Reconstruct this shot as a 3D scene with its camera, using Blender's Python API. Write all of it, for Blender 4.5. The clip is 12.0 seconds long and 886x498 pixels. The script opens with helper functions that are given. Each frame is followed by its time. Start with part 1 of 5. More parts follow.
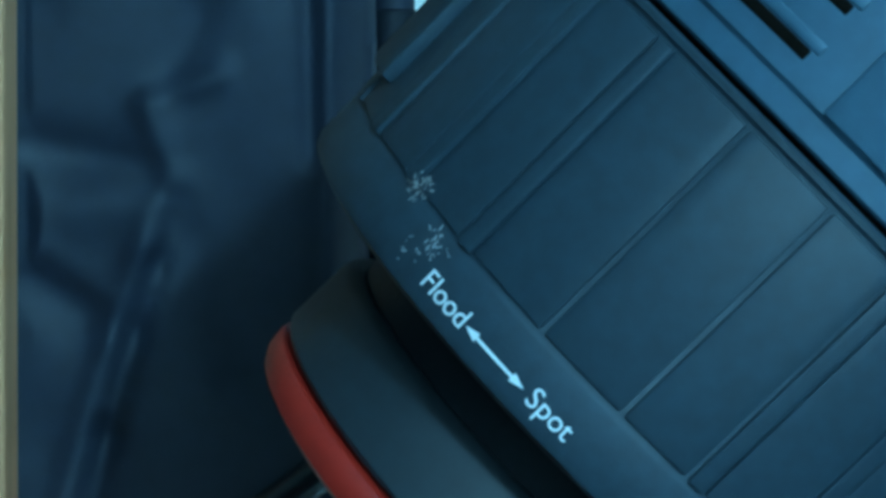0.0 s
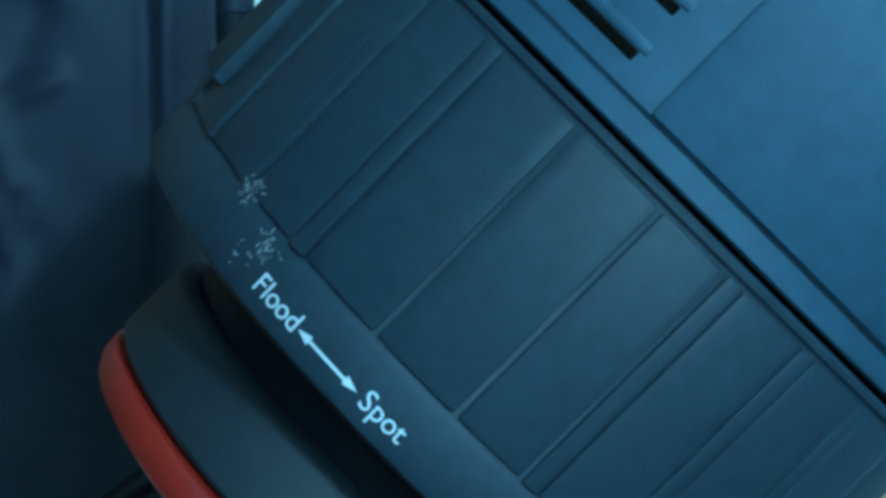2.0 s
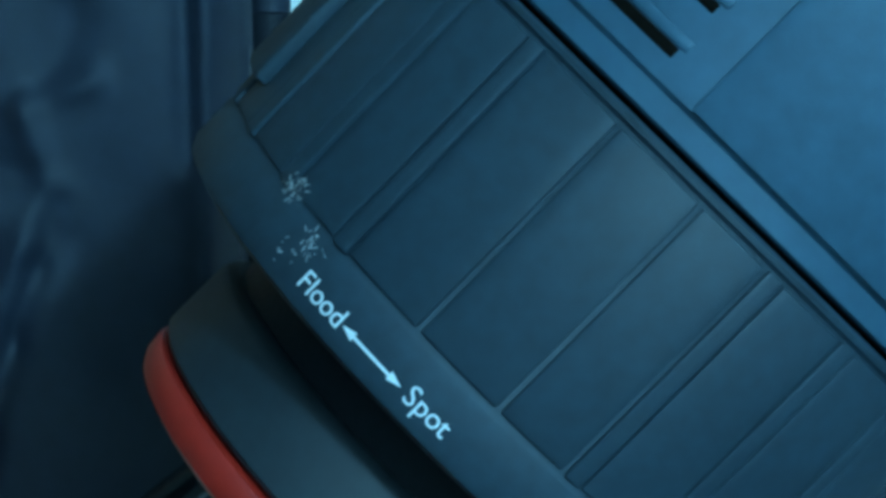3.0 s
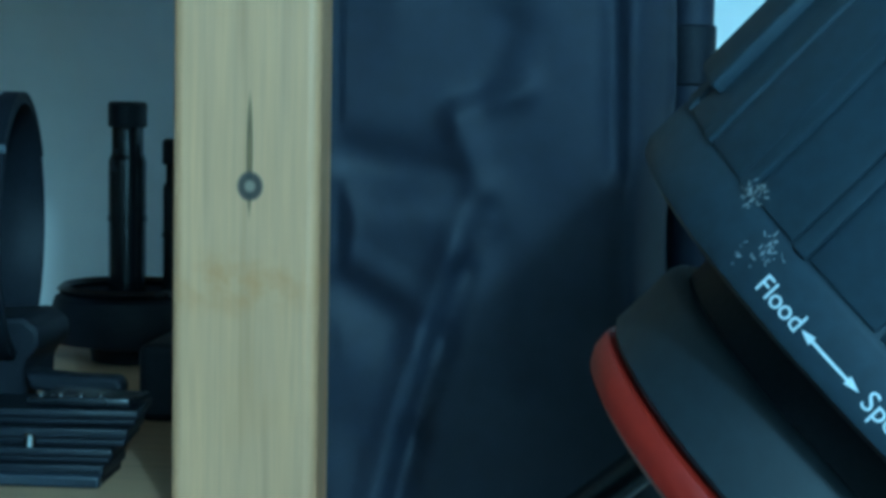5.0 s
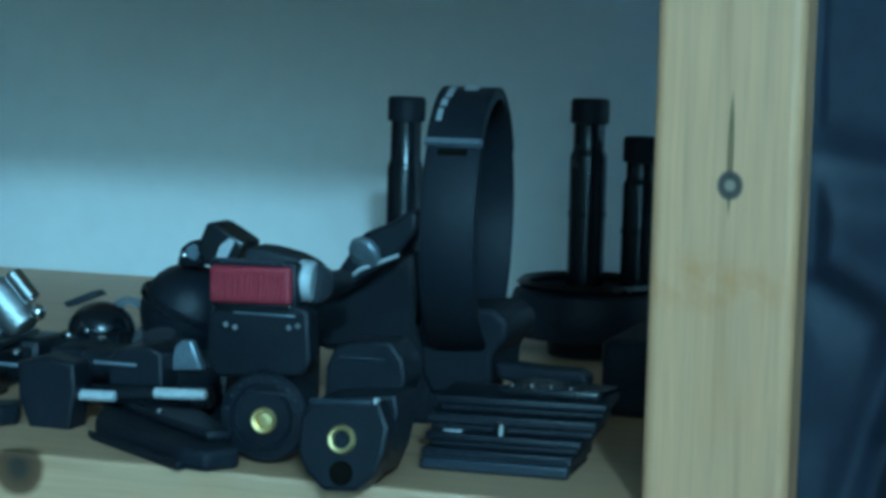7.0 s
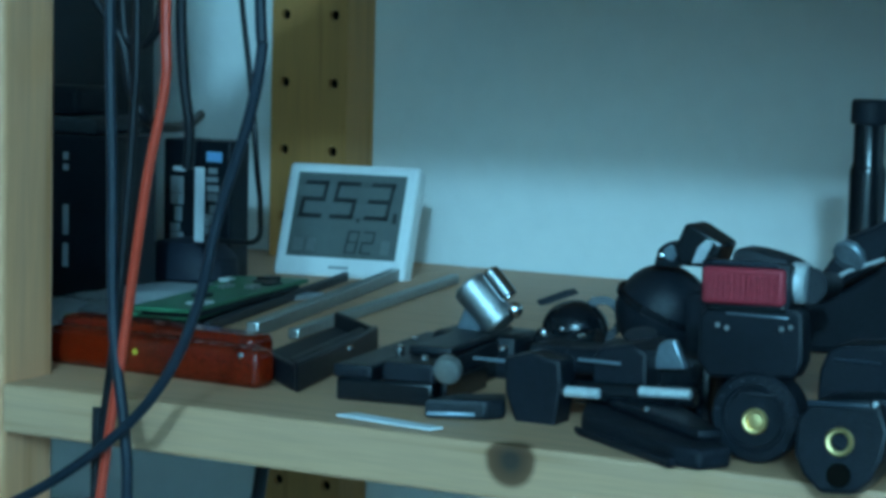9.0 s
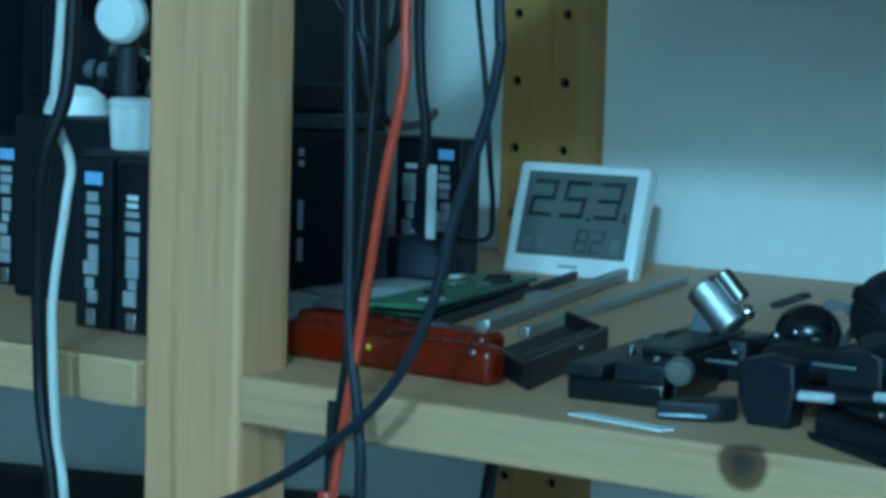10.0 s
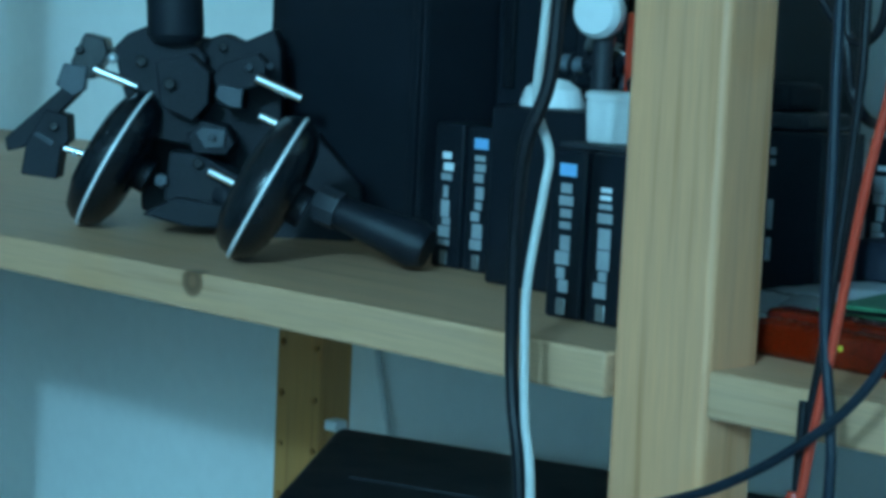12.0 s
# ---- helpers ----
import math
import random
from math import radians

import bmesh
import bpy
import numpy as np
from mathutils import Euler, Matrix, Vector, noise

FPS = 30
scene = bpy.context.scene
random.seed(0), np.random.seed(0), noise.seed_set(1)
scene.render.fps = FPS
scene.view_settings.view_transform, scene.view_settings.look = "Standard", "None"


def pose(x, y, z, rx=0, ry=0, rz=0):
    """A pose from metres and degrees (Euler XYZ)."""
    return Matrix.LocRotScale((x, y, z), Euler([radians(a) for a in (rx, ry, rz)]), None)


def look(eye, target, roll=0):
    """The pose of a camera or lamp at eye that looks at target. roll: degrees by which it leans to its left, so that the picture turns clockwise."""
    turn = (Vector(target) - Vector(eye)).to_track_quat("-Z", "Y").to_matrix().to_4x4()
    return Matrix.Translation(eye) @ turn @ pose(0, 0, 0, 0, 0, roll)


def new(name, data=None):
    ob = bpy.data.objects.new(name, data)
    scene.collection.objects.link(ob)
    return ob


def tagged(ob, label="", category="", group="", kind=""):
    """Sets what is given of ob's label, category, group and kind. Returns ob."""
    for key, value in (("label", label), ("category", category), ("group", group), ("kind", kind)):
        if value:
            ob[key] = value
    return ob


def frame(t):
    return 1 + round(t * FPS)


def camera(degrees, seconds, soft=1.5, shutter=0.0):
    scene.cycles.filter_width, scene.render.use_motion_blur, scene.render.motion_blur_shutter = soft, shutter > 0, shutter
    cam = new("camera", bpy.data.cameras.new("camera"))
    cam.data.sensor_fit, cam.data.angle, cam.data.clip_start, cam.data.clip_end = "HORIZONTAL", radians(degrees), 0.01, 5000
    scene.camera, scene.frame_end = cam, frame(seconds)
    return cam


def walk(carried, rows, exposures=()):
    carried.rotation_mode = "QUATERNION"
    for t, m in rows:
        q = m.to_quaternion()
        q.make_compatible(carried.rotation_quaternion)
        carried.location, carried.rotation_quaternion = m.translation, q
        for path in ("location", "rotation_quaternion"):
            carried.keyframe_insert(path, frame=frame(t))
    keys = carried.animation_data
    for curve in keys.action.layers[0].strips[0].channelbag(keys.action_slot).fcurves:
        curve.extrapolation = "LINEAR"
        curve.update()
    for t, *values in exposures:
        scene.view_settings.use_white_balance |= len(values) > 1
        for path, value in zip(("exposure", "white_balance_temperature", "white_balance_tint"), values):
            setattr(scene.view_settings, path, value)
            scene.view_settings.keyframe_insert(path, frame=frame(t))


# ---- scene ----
cam = camera(23.0, 12.0, soft=3.8)
PATH = [
    (0, (0.043, -0.566, 1.132), (0.029, 1.424, 0.934), 1.0),
    (0.5, (0.046, -0.565, 1.132), (0.108, 1.424, 0.936), 0.9),
    (1, (0.047, -0.566, 1.131), (0.152, 1.423, 0.94), 0.9),
    (1.5, (0.048, -0.565, 1.132), (0.163, 1.422, 0.937), 0.8),
    (2, (0.047, -0.565, 1.132), (0.165, 1.422, 0.938), 0.8),
    (2.5, (0.048, -0.565, 1.132), (0.157, 1.422, 0.938), 0.9),
    (2.7, (0.047, -0.566, 1.132), (0.154, 1.422, 0.937), 0.7),
    (4.3, (0.033, -0.578, 1.128), (-0.066, 1.412, 0.954), 0.9),
    (4.5, (0.032, -0.578, 1.128), (-0.111, 1.409, 0.954), 1.2),
    (5, (0.028, -0.579, 1.13), (-0.211, 1.398, 0.947), 1.0),
    (5.5, (0.023, -0.583, 1.13), (-0.308, 1.381, 0.945), 1.1),
    (6, (0.022, -0.581, 1.13), (-0.411, 1.363, 0.943), 1.4),
    (6.5, (0.018, -0.582, 1.13), (-0.509, 1.338, 0.94), 1.5),
    (7, (0.013, -0.585, 1.13), (-0.6, 1.309, 0.936), 1.6),
    (7.2, (0.011, -0.585, 1.13), (-0.64, 1.296, 0.934), 1.7),
    (8.8, (-0.014, -0.606, 1.129), (-0.91, 1.171, 0.931), 1.4),
    (9, (-0.016, -0.605, 1.129), (-0.948, 1.153, 0.929), 1.4),
    (9.5, (-0.018, -0.605, 1.127), (-1.041, 1.102, 0.928), 1.3),
    (10, (-0.018, -0.61, 1.13), (-1.124, 1.044, 0.922), 1.7),
    (10.5, (-0.019, -0.612, 1.13), (-1.208, 0.982, 0.918), 1.9),
    (11, (-0.02, -0.617, 1.13), (-1.287, 0.916, 0.914), 2.1),
    (11.5, (-0.023, -0.617, 1.128), (-1.366, 0.848, 0.911), 2.5),
    (12, (-0.025, -0.618, 1.127), (-1.443, 0.776, 0.905), 2.7),
]
walk(cam, [(t, look(eye, target, roll)) for t, eye, target, roll in PATH])

# ---- light ----
world = bpy.data.worlds.new("room_air")
world.use_nodes = True
scene.world = world
world.node_tree.nodes["Background"].inputs[0].default_value = (0.35, 0.65, 0.9, 1)
world.node_tree.nodes["Background"].inputs[1].default_value = 0.12


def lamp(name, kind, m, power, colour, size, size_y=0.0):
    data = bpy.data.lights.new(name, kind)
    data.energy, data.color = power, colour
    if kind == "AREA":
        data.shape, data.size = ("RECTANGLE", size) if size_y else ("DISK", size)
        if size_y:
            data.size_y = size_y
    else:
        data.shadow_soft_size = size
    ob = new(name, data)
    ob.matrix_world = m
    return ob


LAMP_AT = (1.07, -3.0, 2.29)
lamp("ceiling_bulb", "POINT", pose(*LAMP_AT), 279, (0.245, 0.685, 1.0), 0.085)
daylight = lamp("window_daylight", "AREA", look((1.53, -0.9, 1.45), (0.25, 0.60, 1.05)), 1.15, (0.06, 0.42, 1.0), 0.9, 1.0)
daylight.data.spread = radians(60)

# ---- materials ----


def material(name, base, rough=0.5, metal=0.0, grain=60.0, vary=0.25, bump=0.0, bump_scale=200.0, spots=0.0, stretch=(1, 1, 1), coat=0.0):
    """A surface with colour variation at two scales, uneven gloss and fine relief."""
    m = bpy.data.materials.new(name)
    m.use_nodes = True
    n, l = m.node_tree.nodes, m.node_tree.links
    b = n["Principled BSDF"]
    tex = n.new("ShaderNodeTexCoord")
    mp = n.new("ShaderNodeMapping")
    mp.inputs["Scale"].default_value = stretch
    l.new(tex.outputs["Object"], mp.inputs["Vector"])
    big, small = n.new("ShaderNodeTexNoise"), n.new("ShaderNodeTexNoise")
    big.inputs["Scale"].default_value, small.inputs["Scale"].default_value = grain * 0.25, grain * 6
    big.inputs["Detail"].default_value, small.inputs["Detail"].default_value = 4, 3
    mix = n.new("ShaderNodeMath")
    mix.operation = "ADD"
    for t in (big, small):
        l.new(mp.outputs[0], t.inputs["Vector"])
    l.new(big.outputs[0], mix.inputs[0])
    l.new(small.outputs[0], mix.inputs[1])
    ramp = n.new("ShaderNodeValToRGB")
    mr = n.new("ShaderNodeMapRange")
    mr.inputs[1].default_value, mr.inputs[2].default_value = 0.6, 1.4
    l.new(mix.outputs[0], mr.inputs[0])
    l.new(mr.outputs[0], ramp.inputs[0])
    ramp.color_ramp.elements[0].position, ramp.color_ramp.elements[1].position = 0.0, 1.0
    ramp.color_ramp.elements[0].color = (*[c * (1 - vary) for c in base], 1)
    ramp.color_ramp.elements[1].color = (*[min(1, c * (1 + vary)) for c in base], 1)
    l.new(ramp.outputs[0], b.inputs["Base Color"])
    rr = n.new("ShaderNodeMapRange")
    rr.inputs[3].default_value, rr.inputs[4].default_value = max(0.03, rough - 0.12), min(1, rough + 0.12)
    l.new(big.outputs[0], rr.inputs[0])
    l.new(rr.outputs[0], b.inputs["Roughness"])
    b.inputs["Metallic"].default_value = metal
    b.inputs["Coat Weight"].default_value = coat
    if bump:
        t = n.new("ShaderNodeTexNoise")
        t.inputs["Scale"].default_value = bump_scale
        t.inputs["Detail"].default_value = 3
        l.new(mp.outputs[0], t.inputs["Vector"])
        bp = n.new("ShaderNodeBump")
        bp.inputs["Strength"].default_value, bp.inputs["Distance"].default_value = bump, 0.001
        l.new(t.outputs[0], bp.inputs["Height"])
        l.new(bp.outputs[0], b.inputs["Normal"])
    return m


def pine(name, axis, base=(0.64, 0.31, 0.16), knots=(), smudge=None):
    """Pine: growth lines along an axis, pale and dark wood, resin stains and a few knots."""
    m = bpy.data.materials.new(name)
    m.use_nodes = True
    n, l = m.node_tree.nodes, m.node_tree.links
    b = n["Principled BSDF"]
    tex, mp = n.new("ShaderNodeTexCoord"), n.new("ShaderNodeMapping")
    sc = [1.0, 1.0, 1.0]
    sc[axis] = 0.035
    mp.inputs["Scale"].default_value = sc
    l.new(tex.outputs["Object"], mp.inputs["Vector"])
    lines, fine, stain = n.new("ShaderNodeTexNoise"), n.new("ShaderNodeTexNoise"), n.new("ShaderNodeTexNoise")
    for t, s, d in ((lines, 170, 2), (fine, 900, 2), (stain, 14, 3)):
        t.inputs["Scale"].default_value, t.inputs["Detail"].default_value = s, d
    l.new(mp.outputs[0], lines.inputs["Vector"])
    l.new(mp.outputs[0], fine.inputs["Vector"])
    l.new(tex.outputs["Object"], stain.inputs["Vector"])
    ramp = n.new("ShaderNodeValToRGB")
    e = ramp.color_ramp.elements
    e[0].position, e[0].color = 0.28, (base[0] * 0.80, base[1] * 0.72, base[2] * 0.58, 1)
    e[1].position, e[1].color = 0.62, (base[0] * 1.08, base[1] * 1.06, base[2] * 1.02, 1)
    mid = e.new(0.42)
    mid.color = (*base, 1)
    l.new(lines.outputs[0], ramp.inputs[0])
    soft = n.new("ShaderNodeMixRGB")
    soft.blend_type = "MULTIPLY"
    soft.inputs[0].default_value = 0.28
    l.new(ramp.outputs[0], soft.inputs[1])
    l.new(fine.outputs[0], soft.inputs[2])
    st = n.new("ShaderNodeMapRange")
    st.inputs[1].default_value, st.inputs[2].default_value = 0.56, 0.75
    st.inputs[4].default_value = 0.45
    l.new(stain.outputs[0], st.inputs[0])
    warm = n.new("ShaderNodeMixRGB")
    warm.blend_type = "MIX"
    l.new(st.outputs[0], warm.inputs[0])
    l.new(soft.outputs[0], warm.inputs[1])
    warm.inputs[2].default_value = (base[0] * 0.9, base[1] * 0.72, base[2] * 0.45, 1)
    out = warm.outputs[0]
    if smudge:
        at, wide, high = smudge
        sm = n.new("ShaderNodeMapping")
        sm.inputs["Location"].default_value = [-c / s for c, s in zip(at, (wide, wide, high))]
        sm.inputs["Scale"].default_value = (1 / wide, 1 / wide, 1 / high)
        l.new(tex.outputs["Object"], sm.inputs["Vector"])
        far, blot = n.new("ShaderNodeVectorMath"), n.new("ShaderNodeTexNoise")
        far.operation = "LENGTH"
        blot.inputs["Scale"].default_value, blot.inputs["Detail"].default_value = 130, 3
        l.new(sm.outputs[0], far.inputs[0])
        l.new(tex.outputs["Object"], blot.inputs["Vector"])
        f1, f2, both = n.new("ShaderNodeMapRange"), n.new("ShaderNodeMapRange"), n.new("ShaderNodeMath")
        f1.inputs[1].default_value, f1.inputs[2].default_value = 1.0, 0.2
        f2.inputs[1].default_value, f2.inputs[2].default_value, f2.inputs[4].default_value = 0.40, 0.66, 0.75
        both.operation = "MULTIPLY"
        l.new(far.outputs["Value"], f1.inputs[0])
        l.new(blot.outputs[0], f2.inputs[0])
        l.new(f1.outputs[0], both.inputs[0])
        l.new(f2.outputs[0], both.inputs[1])
        resin = n.new("ShaderNodeMixRGB")
        l.new(both.outputs[0], resin.inputs[0])
        l.new(out, resin.inputs[1])
        resin.inputs[2].default_value = (base[0] * 0.80, base[1] * 0.58, base[2] * 0.30, 1)
        out = resin.outputs[0]
    for centre, size, tall, inner, outer in knots:
        km = n.new("ShaderNodeMapping")
        km.vector_type = "POINT"
        km.inputs["Location"].default_value = [-c / s for c, s in zip(centre, (size, size, tall))]
        km.inputs["Scale"].default_value = (1 / size, 1 / size, 1 / tall)
        l.new(tex.outputs["Object"], km.inputs["Vector"])
        ln = n.new("ShaderNodeVectorMath")
        ln.operation = "LENGTH"
        l.new(km.outputs[0], ln.inputs[0])
        wob = n.new("ShaderNodeMath")
        wob.operation = "MULTIPLY_ADD"
        wob.inputs[1].default_value = 0.25
        l.new(lines.outputs[0], wob.inputs[0])
        l.new(ln.outputs["Value"], wob.inputs[2])
        kr = n.new("ShaderNodeValToRGB")
        k = kr.color_ramp.elements
        k[0].position, k[0].color = 0.22, (*inner, 1)
        k[1].position, k[1].color = 0.85, (*[c * 2.5 for c in outer], 1)
        k2 = k.new(0.40)
        k2.color = (*outer, 1)
        half = n.new("ShaderNodeMath")
        half.operation = "MULTIPLY"
        half.inputs[1].default_value = 0.62
        l.new(wob.outputs[0], half.inputs[0])
        l.new(half.outputs[0], kr.inputs[0])
        fac = n.new("ShaderNodeMapRange")
        fac.inputs[1].default_value, fac.inputs[2].default_value = 0.76, 0.60
        fac.inputs[3].default_value, fac.inputs[4].default_value = 0.0, 0.96
        l.new(half.outputs[0], fac.inputs[0])
        mx = n.new("ShaderNodeMixRGB")
        l.new(fac.outputs[0], mx.inputs[0])
        l.new(out, mx.inputs[1])
        l.new(kr.outputs[0], mx.inputs[2])
        out = mx.outputs[0]
    l.new(out, b.inputs["Base Color"])
    b.inputs["Roughness"].default_value = 0.50
    bp = n.new("ShaderNodeBump")
    bp.inputs["Strength"].default_value, bp.inputs["Distance"].default_value = 0.25, 0.0006
    l.new(lines.outputs[0], bp.inputs["Height"])
    l.new(bp.outputs[0], b.inputs["Normal"])
    return m


POST_KNOT = ((-0.095, 0.0, 1.092), 0.0036, 0.0040, (0.30, 0.20, 0.14), (0.03, 0.022, 0.018))
POST_STREAK = ((-0.0952, 0.0, 1.1005), 0.0009, 0.0165, (0.26, 0.12, 0.045), (0.15, 0.07, 0.028))
BOARD_KNOT = ((-0.311, 0.0, 0.995), 0.0088, 0.0085, (0.022, 0.016, 0.014), (0.085, 0.036, 0.016))
LEFT_KNOT = ((-0.814, -0.002, 0.996), 0.008, 0.008, (0.22, 0.10, 0.05), (0.13, 0.06, 0.03))
PINE_UP = pine("pine_post", 2, (0.78, 0.345, 0.178), (POST_STREAK, POST_KNOT), ((-0.098, 0.0, 1.0655), 0.030, 0.011))
PINE_BACK = pine("pine_back_post", 2, (0.58, 0.25, 0.08))
PINE_LONG = pine("pine_board", 0, (0.655, 0.345, 0.200), (BOARD_KNOT, LEFT_KNOT))
WALL = material("painted_wall", (0.80, 0.80, 0.77), 0.75, grain=12, vary=0.04, bump=0.25, bump_scale=260)
PLASTER = material("room_paint", (0.57, 0.59, 0.57), 0.8, grain=6, vary=0.05)
# unseen west wall, coloured dark to cut the light it throws back
LOW_BOUNCE = material("low_bounce_grey", (0.13, 0.135, 0.13), 0.8, grain=6, vary=0.05)
FLOOR = material("floor_boards", (0.045, 0.034, 0.026), 0.5, grain=10, vary=0.3, stretch=(0.1, 1, 1))
# near-black that paints the shade inside holes, slots and seams
HOLE = material("hole_shade", (0.006, 0.005, 0.004), 0.9)
BLACK = material("black_plastic", (0.008, 0.011, 0.016), 0.36, grain=90, vary=0.35, bump=0.3, bump_scale=1500)
BLACK_METAL = material("black_anodised", (0.007, 0.009, 0.012), 0.24, 0.0, grain=120, vary=0.35, bump=0.08, bump_scale=900)
MATT = material("matt_black_rubber", (0.0085, 0.0115, 0.0165), 0.55, grain=100, vary=0.3, bump=0.2, bump_scale=1400)
BLUISH = material("bluish_edge_black", (0.020, 0.030, 0.042), 0.34, 0.0, grain=120, vary=0.3)
GREY = material("dark_grey_plastic", (0.024, 0.028, 0.034), 0.5, grain=80, vary=0.25)
LAMP_SHELL = material("lamp_shell", (0.028, 0.078, 0.120), 0.55, grain=40, vary=0.22, bump=0.08, bump_scale=2600)
LAMP_RING = material("lamp_grip_ring", (0.012, 0.031, 0.046), 0.64, grain=50, vary=0.3, bump=0.08, bump_scale=2400)
BARREL = material("dark_barrel_plastic", (0.010, 0.018, 0.024), 0.6, grain=50, vary=0.35, bump=0.1, bump_scale=2200)
NYLON = material("black_nylon", (0.0055, 0.0122, 0.0255), 0.66, grain=30, vary=0.3, bump=0.12, bump_scale=2600)
STEEL = material("chromed_steel", (0.75, 0.76, 0.78), 0.16, 1.0, grain=60, vary=0.15, bump=0.05, bump_scale=600)
BRUSHED = material("brushed_steel", (0.50, 0.50, 0.50), 0.45, 1.0, grain=80, vary=0.2, bump=0.2, bump_scale=900)
BRASS = material("brass_insert", (0.98, 0.58, 0.26), 0.4, 1.0, grain=80, vary=0.2)
RED_RUBBER = material("red_rubber", (0.36, 0.02, 0.035), 0.6, grain=120, vary=0.25, bump=0.3, bump_scale=1200)
RED_CAP = material("red_silicone", (0.42, 0.016, 0.008), 0.5, grain=40, vary=0.15, bump=0.1, bump_scale=700)
RED_WIRE = material("red_cable_sheath", (0.55, 0.045, 0.02), 0.4, grain=60, vary=0.12)
BLACK_WIRE = material("black_cable_sheath", (0.006, 0.007, 0.010), 0.45, grain=60, vary=0.2)
BLUE_WIRE = material("slate_cable_sheath", (0.012, 0.020, 0.030), 0.45, grain=60, vary=0.2)
WHITE_WIRE = material("white_cable_sheath", (0.52, 0.52, 0.50), 0.4, grain=60, vary=0.05)
WHITE = material("white_plastic", (0.78, 0.78, 0.77), 0.4, grain=30, vary=0.05)
PAPER = material("white_paper", (0.72, 0.73, 0.74), 0.7, grain=60, vary=0.08)
LABEL = material("grey_label_print", (0.30, 0.32, 0.33), 0.55, grain=200, vary=0.3)
BLUE_LABEL = material("blue_label_print", (0.20, 0.46, 0.74), 0.5, grain=100, vary=0.12)
PALE_BLUE = material("pale_blue_metal", (0.22, 0.27, 0.31), 0.3, 0.6, grain=80, vary=0.2)
LCD = material("lcd_glass", (0.115, 0.130, 0.125), 0.22, grain=30, vary=0.06)
LCD_INK = material("lcd_segments", (0.020, 0.024, 0.026), 0.35, grain=60, vary=0.1)
LCD_FAINT = material("lcd_faint_segments", (0.12, 0.13, 0.13), 0.35, grain=60, vary=0.1)
INK = material("printed_white", (0.72, 0.75, 0.77), 0.6, grain=400, vary=0.15)
SCUFF = material("scuffed_plastic", (0.30, 0.31, 0.32), 0.8, grain=300, vary=0.4)
GREEN = material("green_circuit_board", (0.03, 0.16, 0.08), 0.4, grain=300, vary=0.4)
YELLOW = material("yellow_plastic", (0.6, 0.45, 0.03), 0.45, grain=60, vary=0.1)
SILVER_BAG = material("grey_antistatic_bag", (0.36, 0.39, 0.41), 0.3, 0.4, grain=60, vary=0.2, bump=0.4, bump_scale=90)
PALE_METAL = material("pale_grey_metal", (0.58, 0.60, 0.61), 0.38, 0.35, grain=90, vary=0.2, bump=0.1, bump_scale=800)
ALU = material("dull_aluminium", (0.34, 0.35, 0.34), 0.4, 0.8, grain=80, vary=0.2, stretch=(1, 1, 1))
for _m, _gloss in ((BLACK, 0.24), (BLACK_METAL, 0.42), (MATT, 0.20), (BLACK_WIRE, 0.26), (BLUE_WIRE, 0.30), (GREY, 0.35)):
    _m.node_tree.nodes["Principled BSDF"].inputs["Specular IOR Level"].default_value = _gloss
HOLE.node_tree.nodes["Principled BSDF"].inputs["Specular IOR Level"].default_value = 0.02
AMBER = bpy.data.materials.new("red_amber_acrylic")
AMBER.use_nodes = True
_a = AMBER.node_tree.nodes["Principled BSDF"]
_a.inputs["Base Color"].default_value = (0.62, 0.035, 0.008, 1)
_a.inputs["Roughness"].default_value, _a.inputs["Transmission Weight"].default_value = 0.12, 0.45
_n = AMBER.node_tree.nodes.new("ShaderNodeTexNoise")
_n.inputs["Scale"].default_value = 85
_r = AMBER.node_tree.nodes.new("ShaderNodeValToRGB")
_r.color_ramp.elements[0].position, _r.color_ramp.elements[0].color = 0.35, (0.10, 0.004, 0.002, 1)
_r.color_ramp.elements[1].position, _r.color_ramp.elements[1].color = 0.7, (0.52, 0.030, 0.004, 1)
AMBER.node_tree.links.new(_n.outputs[0], _r.inputs[0])
AMBER.node_tree.links.new(_r.outputs[0], _a.inputs["Base Color"])

# ---- building helpers ----


def thing(name, at, label, category, group=""):
    ob = new(name)
    ob.location = at
    ob.empty_display_size = 0.02
    return tagged(ob, label, category, group)


def part(name, bm, mat, parent=None, label="", smooth=True):
    """One mesh object, given in world coordinates, under a thing or a part."""
    me = bpy.data.meshes.new(name)
    bmesh.ops.recalc_face_normals(bm, faces=bm.faces)
    if smooth:
        for f in bm.faces:
            f.smooth = not f.select
            f.select = False
        for e in bm.edges:
            if len(e.link_faces) == 2 and e.calc_face_angle(0) > 0.6:
                e.smooth = False
    bm.to_mesh(me)
    bm.free()
    me.materials.append(mat)
    ob = new(name, me)
    if parent is not None:
        ob.parent = parent
        if parent.parent is None:
            ob.matrix_parent_inverse = Matrix.Translation(parent.location).inverted()
    if label:
        ob["label"] = label
    return ob


def mark_flat(bm, r):
    """Selects the main faces of a bevelled piece, which stay flat; its rounded edges stay smooth."""
    for f in bm.faces:
        f.select = f.calc_area() > 1.5 * max(r, 1e-5) * max(e.calc_length() for e in f.edges)


